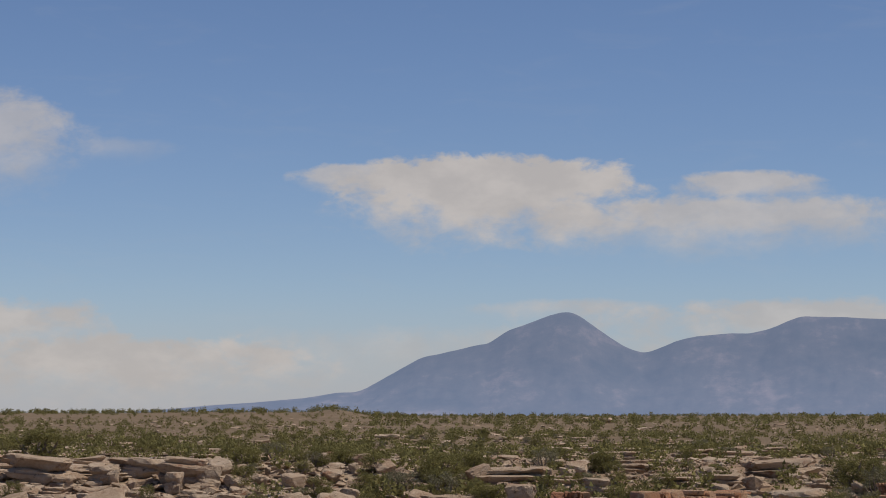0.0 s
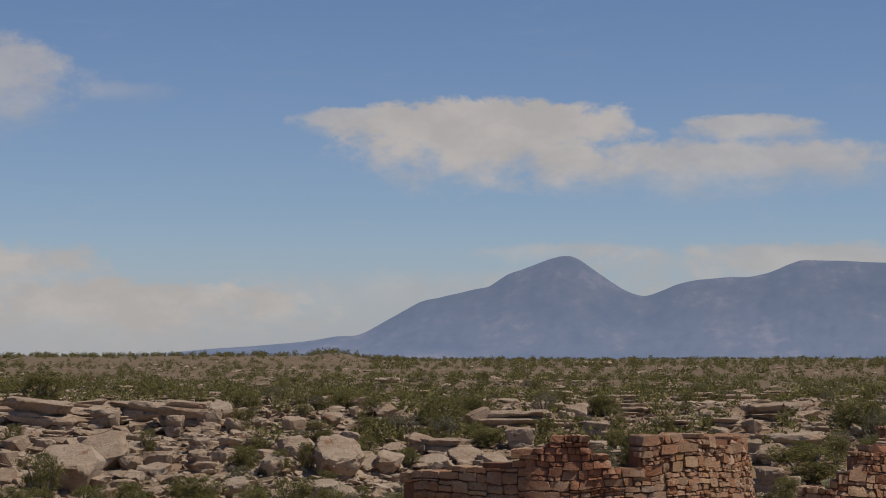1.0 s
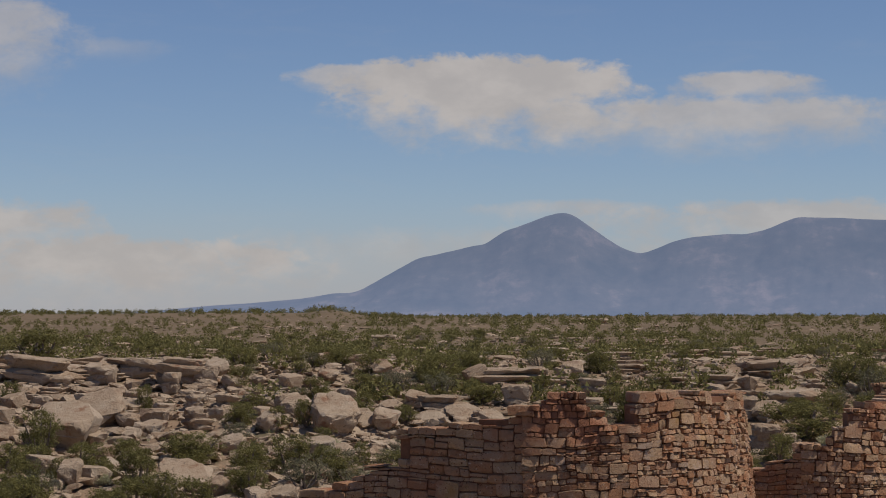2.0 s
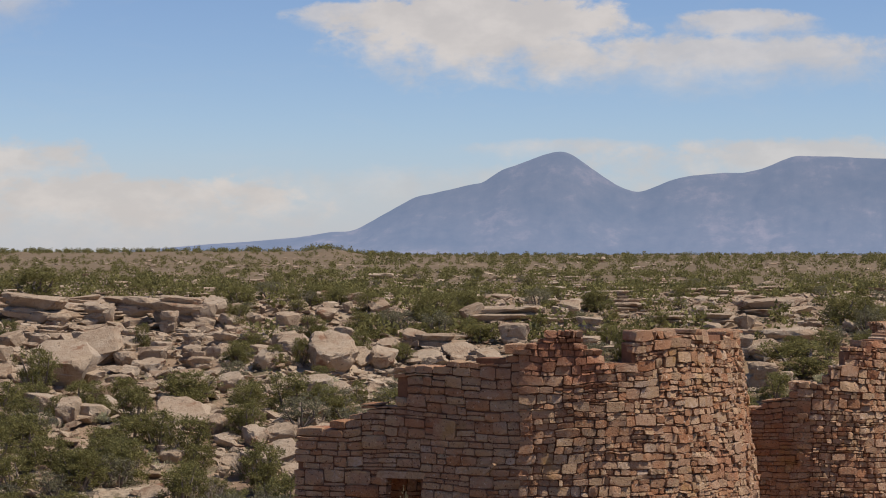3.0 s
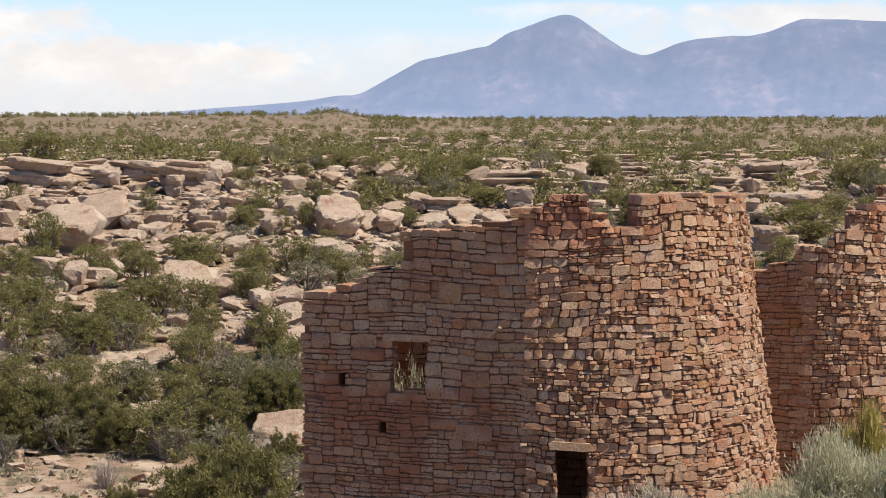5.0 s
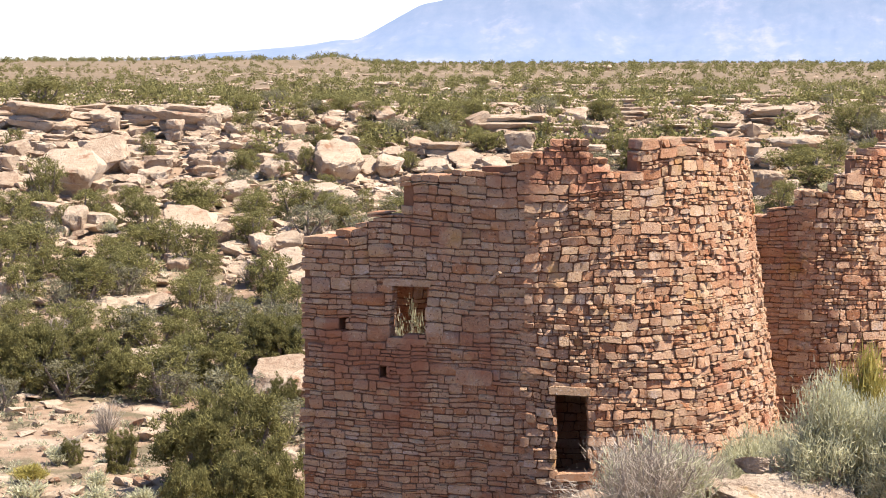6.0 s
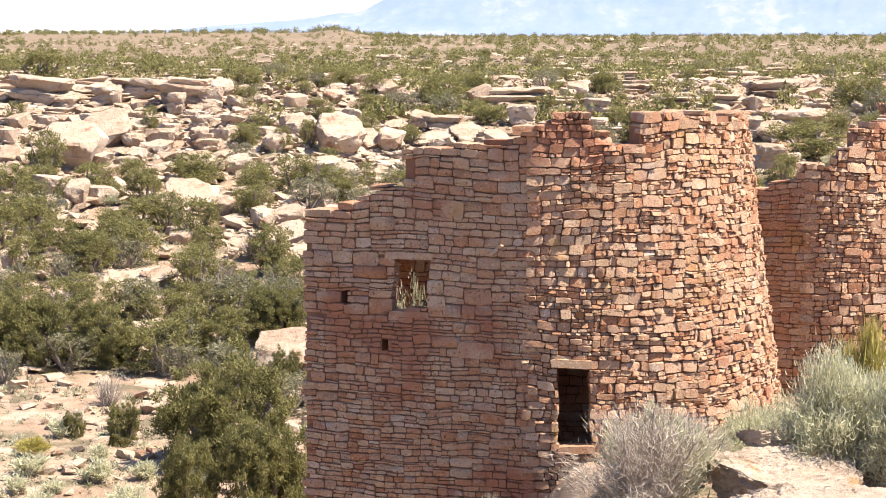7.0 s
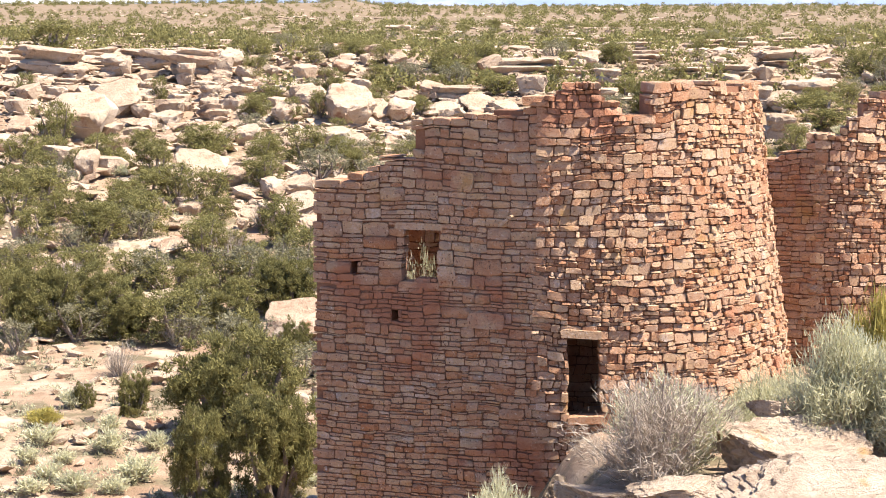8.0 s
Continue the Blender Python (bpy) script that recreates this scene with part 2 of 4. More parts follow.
def distance_material():
    """Far mountain slopes. Thirty kilometres of haze is painted in as blue glow, stronger towards the foot."""
    m = bpy.data.materials.new("mountain_haze_glow")
    m.use_nodes = True
    n = Nodes(m.node_tree)
    where = n.add("ShaderNodeNewGeometry").outputs["Position"]
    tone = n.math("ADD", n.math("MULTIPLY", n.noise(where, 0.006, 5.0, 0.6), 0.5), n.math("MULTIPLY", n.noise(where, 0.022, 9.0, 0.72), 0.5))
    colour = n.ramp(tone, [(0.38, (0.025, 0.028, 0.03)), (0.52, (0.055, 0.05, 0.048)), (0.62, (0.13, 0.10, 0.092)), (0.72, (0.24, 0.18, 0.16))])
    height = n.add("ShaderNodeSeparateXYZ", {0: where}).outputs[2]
    # distance haze painted as a steady emission, brighter low down
    haze_glow = n.mix(n.step(height, 0.0, 150.0), (0.172, 0.222, 0.342), (0.145, 0.188, 0.29))
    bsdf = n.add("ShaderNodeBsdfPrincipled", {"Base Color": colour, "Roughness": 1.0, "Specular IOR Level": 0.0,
                 "Emission Color": haze_glow, "Emission Strength": 1.18})
    n.tree.links.new(bsdf.outputs[0], n.add("ShaderNodeOutputMaterial").inputs[0])
    return m


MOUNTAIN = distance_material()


# ---- land ----
def build_ground():
    """One sheet of land, fine within the view and coarse round about, out to the horizon."""
    bearings = np.concatenate([np.linspace(-180, -20, 40, endpoint=False), np.linspace(-20, -12.6, 24, endpoint=False), np.linspace(-12.6, 12.6, 310, endpoint=False),
                               np.linspace(12.6, 20, 24, endpoint=False), np.linspace(20, 180, 40, endpoint=False)])
    reaches = np.concatenate([[0.6, 1.5], np.geomspace(2.5, 24, 22, endpoint=False), np.linspace(24, 50, 60, endpoint=False), np.linspace(50, 170, 190, endpoint=False), np.geomspace(170, 600, 80, endpoint=False), np.geomspace(600, 4800, 46)])
    B, R = np.meshgrid(np.radians(bearings), reaches)
    X, Y = R * np.sin(B), R * np.cos(B)
    Z = ground(X, Y)
    rows, cols = X.shape
    verts = np.vstack([[[0, 0, float(ground(0, 0))]], np.stack([X, Y, Z], -1).reshape(-1, 3)])
    i, j = np.meshgrid(np.arange(rows - 1), np.arange(cols), indexing="ij")
    k = (j + 1) % cols
    faces = np.stack([1 + i * cols + j, 1 + (i + 1) * cols + j, 1 + (i + 1) * cols + k, 1 + i * cols + k], -1).reshape(-1, 4)[:, ::-1]
    fan = [(0, 1 + (c + 1) % cols, 1 + c) for c in range(cols)]
    land = solid("ground", verts, [tuple(f) for f in faces] + fan, SOIL, smooth_shade=True)
    tagged(land, "pale tan sandy desert soil with sandstone ledges", "ground", kind="structure")


def build_mountain():
    """The far range: a ridge of named heights with gullied flanks."""
    ridge_b = [-24, -10.11, -7.51, -6.06, -5.18, -3.71, -2.83, -2.38, -2.09, -1.35, -0.69, -0.02, 0.86, 1.04, 1.6, 2.19, 2.85, 3.15, 3.44, 3.81, 4.32, 4.69, 5.13, 5.5, 6.01, 6.45, 7.32, 7.9, 8.48, 9.05, 9.34, 10.06, 11.31, 14, 19, 26]
    ridge_h = [1, 3, 12, 22, 26, 36, 47, 47, 56, 88, 117, 127, 144, 143, 172, 187, 206, 209, 202, 181, 153, 136, 125, 134, 151, 158, 164, 164, 175, 195, 197, 195, 191, 185, 120, 20]
    cols, rows = 560, 60
    b = np.linspace(-24, 26, cols)
    h = np.interp(b, ridge_b, ridge_h)
    h = np.convolve(np.pad(h, 2, mode="edge"), np.array([1, 2, 3, 2, 1]) / 9, mode="valid")
    t = np.linspace(0, 1, rows)[:, None]
    R = 4100 + 350 * t
    gully = fbm(b[None, :] * 1.3 + 2.6 * fbm(b[None, :] * 0.6 + 3, t * 2.5, 2), t * 3.4, 6)
    gully = np.abs(gully) * 1.6 - 0.2 + 0.5 * fbm(b[None, :] * 9, t * 9, 3)
    shape = np.minimum(t / 0.86, 1.0) ** 1.15 * (1 - smooth(0.88, 1.0, t) * 0.6)
    Z = -6 + (h + 6)[None, :] * shape * (R / 4401) + gully * 88 * np.sqrt(np.maximum(h, 0)[None, :] / 210) * t * np.clip(0.9 - t, 0.03, 1)
    B = np.radians(b)[None, :] + 0 * t
    verts = np.stack([R * np.sin(B), R * np.cos(B), Z], -1).reshape(-1, 3)
    faces = [(i * cols + j, i * cols + j + 1, (i + 1) * cols + j + 1, (i + 1) * cols + j) for i in range(rows - 1) for j in range(cols - 1)]
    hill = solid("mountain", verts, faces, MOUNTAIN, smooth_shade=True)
    tagged(hill, "distant blue hazy mountain with a rounded peak", "mountain", kind="structure")


build_ground()
build_mountain()


# ---- rocks ----
def rock_data(name, seed, material, beds=0.0, n=7, square=4.0, pit=1.0, facets=9, undercut=0.12):
    """A weathered block of unit size on its base: rounded box, worn faces, level beds."""
    r = np.random.RandomState(seed)
    bm = bmesh.new()
    bmesh.ops.create_cube(bm, size=2.0)
    bmesh.ops.subdivide_edges(bm, edges=bm.edges[:], cuts=n - 1, use_grid_fill=True)
    ox = r.rand(3) * 50
    breaks = [(Vector(r.normal(size=3) * np.array([1, 1, 0.6])).normalized(), r.uniform(0.62, 0.95)) for k in range(facets)]
    for v in bm.verts:
        p = v.co
        size = (abs(p.x) ** square + abs(p.y) ** square + abs(p.z) ** square) ** (1 / square)
        q = p / size
        wear = 0.12 * noise.noise(q * 0.9 + Vector(ox)) + 0.10 * noise.noise(q * 2.3 + Vector(ox)) + pit * (0.07 * noise.noise(q * 5.0 + Vector(ox)) + 0.035 * noise.noise(q * 11.0 + Vector(ox)) + 0.028 * noise.noise(Vector((q.x * 16, q.y * 16, q.z * 30)) + Vector(ox)))
        layer = 0.0
        if beds:
            k = q.z * 4.6 + 0.7 * noise.noise(q * 1.2 + Vector(ox)) + 0.25 * noise.noise(q * 4.0 + Vector(ox))
            deep = k - math.floor(k)
            layer = beds * (smooth(0.25, 0.0, deep) + smooth(0.8, 1.0, deep) * 0.6) * (1 - abs(q.z) ** 4) - 0.5 * beds * noise.noise(Vector((ox[0] + 2 * q.x, ox[1] + 2 * q.y, math.floor(k) * 3.3)))
        q = q * 1.15
        for way, far in breaks:
            q = q - way * max(0.0, q.dot(way) - far)
        q = q * (1 + wear)
        v.co = Vector((q.x * (1 - layer), q.y * (1 - layer), q.z))
    low = min(v.co.z for v in bm.verts)
    high = max(v.co.z for v in bm.verts)
    wide = max(abs(v.co.x) for v in bm.verts)
    for v in bm.verts:
        rise = (v.co.z - low) / (high - low)
        under = 1.0 - undercut * max(0.0, 1.0 - rise / 0.55)
        v.co = Vector((v.co.x / wide * 0.5 * under, v.co.y / wide * 0.5 * under, rise))
    bmesh.ops.recalc_face_normals(bm, faces=bm.faces[:])
    mesh = bpy.data.meshes.new(name)
    bm.to_mesh(mesh)
    bm.free()
    mesh.materials.append(material)
    mesh.shade_smooth()
    mesh.set_sharp_from_angle(angle=radians(26 if facets > 4 else 60))
    return mesh


def hull_block(bm, r, low, high, reach, flat=0.06, under=0.25, shift=(0, 0), cuts=1):
    """One broken block of bedrock: an angular hull with a level top, worn edges and an undercut foot."""
    made = bmesh.new()
    ang = r.rand() * 6.28
    for level, count, near, far in ((1.0, 8, 0.70, 0.98), (0.45, 8, 0.85, 1.05), (0.0, 6, 0.85 - under, 1.0 - under)):
        for k in range(count):
            a = ang + 6.283 * (k + r.uniform(-0.4, 0.4)) / count
            square = 1 / max(abs(math.cos(a)), abs(math.sin(a))) ** 0.75
            d = reach * r.uniform(near, far) * square
            rise = level + r.uniform(-flat, flat) if level != 0.45 else r.uniform(0.5, 0.9)
            made.verts.new((shift[0] + d * math.cos(a), shift[1] + d * math.sin(a), low + (high - low) * rise))
    hull = bmesh.ops.convex_hull(made, input=made.verts[:])
    bmesh.ops.delete(made, geom=list(set(g for g in hull["geom_interior"] + hull["geom_unused"] if isinstance(g, bmesh.types.BMVert))), context="VERTS")
    bmesh.ops.dissolve_limit(made, angle_limit=radians(14), verts=made.verts[:], edges=made.edges[:])
    bmesh.ops.bevel(made, geom=made.edges[:], offset=0.05 * reach, segments=1, affect="EDGES", profile=0.6)
    bmesh.ops.triangulate(made, faces=made.faces[:])
    bmesh.ops.subdivide_edges(made, edges=[e for e in made.edges if e.calc_length() > 0.22 * reach], cuts=cuts, use_grid_fill=False)
    bmesh.ops.triangulate(made, faces=made.faces[:])
    made.normal_update()
    ox = Vector(r.rand(3) * 60)
    for v in made.verts:
        q = v.co / reach
        v.co += v.normal * reach * (0.11 * noise.noise(q * 1.7 + ox) + 0.09 * noise.noise(Vector((q.x * 3, q.y * 3, q.z * 9)) + ox) + 0.06 * noise.noise(q * 7 + ox))
    mesh = bpy.data.meshes.new("piece")
    made.to_mesh(mesh)
    made.free()
    bm.from_mesh(mesh)
    bpy.data.meshes.remove(mesh)


def broken_rock(name, seed, layers, under):
    """A boulder of one block, or a ledge of thin beds stacked with overhangs; unit size on its base."""
    r = np.random.RandomState(seed)
    bm = bmesh.new()
    z = 0.0
    for k in range(layers):
        tall = r.uniform(0.7, 1.3) / layers
        hull_block(bm, r, z - 0.1 / layers, z + tall, 0.5 * r.uniform(0.7, 1.0) if layers > 1 else 0.5, 0.12 if layers > 1 else 0.06, under, (r.uniform(-0.14, 0.14) * (layers > 1), r.uniform(-0.08, 0.12) * (layers > 1)), 2)
        z += tall
    low, high = min(v.co.z for v in bm.verts), max(v.co.z for v in bm.verts)
    wide = max(abs(v.co.x) for v in bm.verts)
    for v in bm.verts:
        v.co = Vector((v.co.x / wide * 0.5, v.co.y / wide * 0.5, (v.co.z - low) / (high - low)))
    bmesh.ops.recalc_face_normals(bm, faces=bm.faces[:])
    mesh = bpy.data.meshes.new(name)
    bm.to_mesh(mesh)
    bm.free()
    mesh.materials.append(SANDSTONE)
    mesh.shade_smooth()
    mesh.set_sharp_from_angle(angle=radians(30))
    return mesh


BLOCKS = [broken_rock("boulder", 40 + k, 1, 0.32 + 0.05 * (k % 4)) for k in range(10)]
SLABS = [broken_rock("ledge", 60 + k, 2 + k % 2, 0.22) for k in range(12)]
rocks_made = []


def rock(name, datas, place, width, depth, height, turn, tip=0.0, label="", group="", sink=0.2, fall=0.0):
    ob = new(name, datas[rng.randint(len(datas))])
    ob.matrix_world = pose(place[0], place[1], place[2] - sink * height, fall + tip * (rng.rand() - 0.5), tip * (rng.rand() - 0.5), 0) @ pose(0, 0, 0, 0, 0, turn) @ Matrix.Diagonal((width, depth, height * (1 + sink), 1))
    tagged(ob, label or "pale tan sandstone boulder lying on the canyon slope", "rock", group or "boulders on the slope")
    rocks_made.append((place[0], place[1], 0.45 * max(width, depth)))
    return ob


# bearing, distance, width, height
RIM_LEDGES = [(-10.78, 143, 4.1, 0.7), (-10.36, 132, 5.1, 1.4), (-9.28, 145, 4.3, 0.7), (-7.98, 132, 3.1, 1.0), (-6.82, 129, 3.7, 1.3), (-6.16, 128, 1.7, 1.1), (-9.93, 129, 1.7, 0.8), (-8.88, 130, 2.2, 0.9),
    (-8.15, 124, 1.2, 0.8), (-7.11, 127, 1.4, 1.0), (-6.46, 122, 1.4, 0.7), (-5.65, 122, 1.3, 0.6), (-7.26, 116, 1.2, 0.8), (-6.38, 114, 1.6, 0.7)]
TALUS = [(-9.68, 111, 3.2, 2.5), (-8.85, 117, 2.9, 1.4), (-2.89, 114, 2.7, 2.2), (-3.82, 118, 1.6, 1.6), (-5.43, 108, 1.4, 1.3), (-4.45, 122, 1.5, 0.8), (-11.28, 113, 1.3, 1.0), (-11.28, 86, 1.1, 1.2),
    (-10.07, 90, 1.1, 0.7), (-4.11, 93, 1.5, 1.0), (-6.75, 100, 2.6, 0.9), (-6.16, 98, 1.1, 0.7), (-7.47, 84, 1.2, 0.4), (-4.26, 71, 2.0, 1.5), (-1.98, 115, 1.5, 0.6), (-1.39, 120, 1.2, 0.6),
    (-3.30, 105, 1.1, 0.4), (-2.72, 107, 1.4, 0.5), (-0.35, 117, 1.8, 0.5), (0.53, 118, 1.8, 0.6)]
FAR_LEDGES = [(1.64, 131, 5.4, 1.0), (1.93, 120, 1.9, 1.2), (2.97, 130, 2.2, 0.7), (3.92, 127, 2.1, 0.9), (0.68, 160, 2.5, 0.6), (2.38, 166, 1.8, 0.5), (2.97, 165, 3.2, 0.7), (4.80, 161, 1.8, 0.6),
    (5.02, 140, 2.0, 0.9), (6.97, 134, 1.8, 0.5), (5.61, 143, 1.3, 0.4), (-3.89, 164, 3.0, 0.4), (-1.17, 157, 1.6, 0.4), (8.66, 135, 4.9, 1.2), (8.80, 122, 4.4, 1.1), (8.30, 108, 1.6, 1.3),
    (9.60, 125, 1.1, 0.8), (3.92, 635, 9.8, 1.6), (5.39, 288, 6.7, 0.7), (8.80, 167, 3.0, 0.4), (7.87, 116, 1.8, 1.2)]
for b, d, w, h in RIM_LEDGES:
    rock("ledge", SLABS, spot(b, d), 1.05 * w, max(0.8 * w, 1.6), 1.15 * h, rng.uniform(-30, 30), 14, "pale layered sandstone ledge along the canyon rim", "rim ledges")
for b, d, w, h in TALUS:
    rock("boulder", BLOCKS, spot(b, d), 1.02 * w, 1.1 * w, 0.72 * h, rng.uniform(-30, 30), 20, sink=0.25, fall=24)
for b, d, w, h in FAR_LEDGES:
    rock("ledge", SLABS, spot(b, d), w, max(0.7 * w, 1.2), h, rng.uniform(-12, 12), 5, "pale sandstone ledge among the junipers", "plateau ledges")
# the pale cap rock of the rim
for k in range(10):
    rock("ledge", SLABS, spot(-12.4 + 0.72 * k, 136 + 4 * rng.rand()), rng.uniform(2.8, 4.2), rng.uniform(2.2, 3.2), rng.uniform(0.6, 0.95), rng.uniform(-30, 30), 9, "pale layered sandstone ledge along the canyon rim", "rim ledges")
for k in range(60):
    w = rng.uniform(1.8, 4.8)
    rock("ledge", SLABS, spot(rng.uniform(-5, 12.5), 140 + 170 * rng.rand()), w, w * rng.uniform(0.5, 0.8), rng.uniform(0.35, 0.8), rng.uniform(-20, 20), 5, "pale sandstone ledge among the junipers", "plateau ledges")
# scattered blocks and low ledges
for k in range(210):
    b, d = rng.uniform(-12.5, 12.5), 74 + 66 * rng.rand() ** 0.8
    w = 0.45 + 1.3 * rng.rand() ** 2.2
    rock("boulder", BLOCKS, spot(b, d), w, w * rng.uniform(0.6, 1), w * rng.uniform(0.35, 0.7), rng.uniform(0, 360), 26, fall=8)
for k in range(130):
    b, d = rng.uniform(-12.3, 1.5), 92 + 44 * rng.rand()
    w = 0.5 + 1.2 * rng.rand() ** 1.8
    rock("boulder", BLOCKS, spot(b, d), w, w * rng.uniform(0.65, 1), w * rng.uniform(0.4, 0.75), rng.uniform(0, 360), 28, fall=10)
for k in range(130):
    b, d = rng.uniform(-12.5, 12.5), 118 + 170 * rng.rand() ** 1.5
    w = 1.0 + 2.6 * rng.rand() ** 2
    rock("ledge", SLABS, spot(b, d), w, w * rng.uniform(0.5, 0.9), w * rng.uniform(0.14, 0.3), rng.uniform(-25, 25), 6, "pale sandstone ledge among the junipers", "plateau ledges")


def chips(name, material, count, lay, low, high, flat=0.6):
    """Loose stones too many to count, as one joined mesh."""
    shapes = []
    for k in range(12):
        bm = bmesh.new()
        for way in rng.normal(size=(11, 3)):
            way = way / np.abs(way).max() ** 0.7 / np.linalg.norm(way) ** 0.3
            bm.verts.new(way * np.array([1, 1, 0.9]))
        hull = bmesh.ops.convex_hull(bm, input=bm.verts[:])
        bmesh.ops.delete(bm, geom=list(set(g for g in hull["geom_interior"] + hull["geom_unused"] if isinstance(g, bmesh.types.BMVert))), context="VERTS")
        bm.verts.index_update()
        shapes.append((np.array([tuple(v.co) for v in bm.verts]), [tuple(v.index for v in f.verts) for f in bm.faces]))
        bm.free()
    verts, polys, base = [], [], 0
    for k in range(count):
        x, y = lay()
        s = low + (high - low) * rng.rand() ** 3
        a = rng.rand() * 6.28
        unit, faces = shapes[rng.randint(12)]
        p = unit * np.array([s, s * rng.uniform(0.55, 1), s * flat * rng.uniform(0.5, 1)]) * 0.5
        p[:, 2] += (p[:, 0] * rng.uniform(-0.5, 0.5) + p[:, 1] * rng.uniform(-0.5, 0.5)) * flat
        c, t = math.cos(a), math.sin(a)
        verts.append(np.stack([x + c * p[:, 0] - t * p[:, 1], y + t * p[:, 0] + c * p[:, 1], float(ground(x, y)) + p[:, 2] + 0.12 * s], -1))
        polys += [tuple(base + i for i in f) for f in faces]
        base += len(p)
    ob = solid(name, np.vstack(verts), polys, material)
    return ob


def on_slope():
    b, d = radians(rng.uniform(-12.5, 12.5)), 52 + 100 * rng.rand() ** 0.65
    return d * math.sin(b), d * math.cos(b)


def on_talus():
    b, d = radians(rng.uniform(-12.5, 1.5)), 92 + 46 * rng.rand()
    return d * math.sin(b), d * math.cos(b)


def on_plain():
    b, d = radians(rng.uniform(-12.5, 12.5)), 150 + 550 * rng.rand() ** 2
    return d * math.sin(b), d * math.cos(b)


def on_bench():
    return rng.uniform(0.0, 8.0), rng.uniform(24, 36)


tagged(chips("rubble", SANDSTONE, 12000, on_slope, 0.08, 0.85), "broken pale sandstone rubble strewn down the slope", "rubble", kind="stuff")
tagged(chips("talus", SANDSTONE, 4200, on_talus, 0.2, 1.5, 0.5), "tumbled pale sandstone talus below the rim", "rubble", kind="stuff")
tagged(chips("scattered_stones", SANDSTONE, 4200, on_plain, 0.3, 2.0, 0.28), "flat pale stones scattered over the plain", "stones", kind="stuff")
tagged(chips("gravel", BENCH_ROCK, 900, on_bench, 0.03, 0.16), "loose sandstone gravel on the bench", "gravel", kind="stuff")


# ---- masonry ----
def stone_data(seed, rough):
    """A building stone of unit size: an irregular rounded outline, a worn pillowed face, straight sides and back."""
    r = np.random.RandomState(seed)
    across, upward = [-1.0, -0.78 + 0.12 * rough, 0.0, 0.78 - 0.12 * rough, 1.0], [-1.0, -0.55, 0.55, 1.0]
    power = 12 - 6.0 * rough
    lean = r.uniform(-0.05, 0.05, 2) * (0.4 + rough)
    verts = []
    for b in upward:
        for a in across:
            rim = max(abs(a), abs(b)) == 1.0
            round_off = (abs(a) ** power + abs(b) ** power) ** (1 / power)
            x, z = a / round_off, b / round_off
            wobble = 0.04 + 0.10 * rough
            x, z = x + r.uniform(-0.6, 0.6) * wobble, z + r.uniform(-1, 1) * wobble
            y = 0.5 + lean[0] * a + lean[1] * b + r.uniform(-0.5, 0.5) * (0.04 + 0.13 * rough)
            if rim:
                y -= (0.04 + 0.14 * rough) * r.uniform(0.5, 1.4)
            verts.append((0.5 * x, y, 0.5 * z))
    ring = [0, 1, 2, 3, 4, 9, 14, 19, 18, 17, 16, 15, 10, 5]
    verts += [(verts[i][0] * 0.97, -0.5, verts[i][2] * 0.97) for i in ring]
    faces = [(i + 5 * j, i + 1 + 5 * j, i + 6 + 5 * j, i + 5 + 5 * j) for j in range(3) for i in range(4)]
    faces += [(ring[(k + 1) % 14], ring[k], 20 + k, 20 + (k + 1) % 14) for k in range(14)]
    faces.append(tuple(range(20, 34)))
    return np.array(verts), [f[::-1] for f in faces]


DRESSED = [stone_data(200 + k, 0.25) for k in range(24)]
ROUGH = [stone_data(300 + k, 1.0) for k in range(36)]


def plan_path(x, y, legs, ds=0.02):
    """A wall's face in plan: legs of (length, heading at start, heading at end)."""
    xs, ys, hs = [x], [y], []
    for length, h0, h1 in legs:
        n = int(length / ds)
        for i in range(n):
            h = radians(h0 + (h1 - h0) * (i + 0.5) / n)
            hs.append(h)
            xs.append(xs[-1] + ds * math.cos(h))
            ys.append(ys[-1] + ds * math.sin(h))
    return np.array(xs), np.array(ys), np.array(hs + hs[-1:])


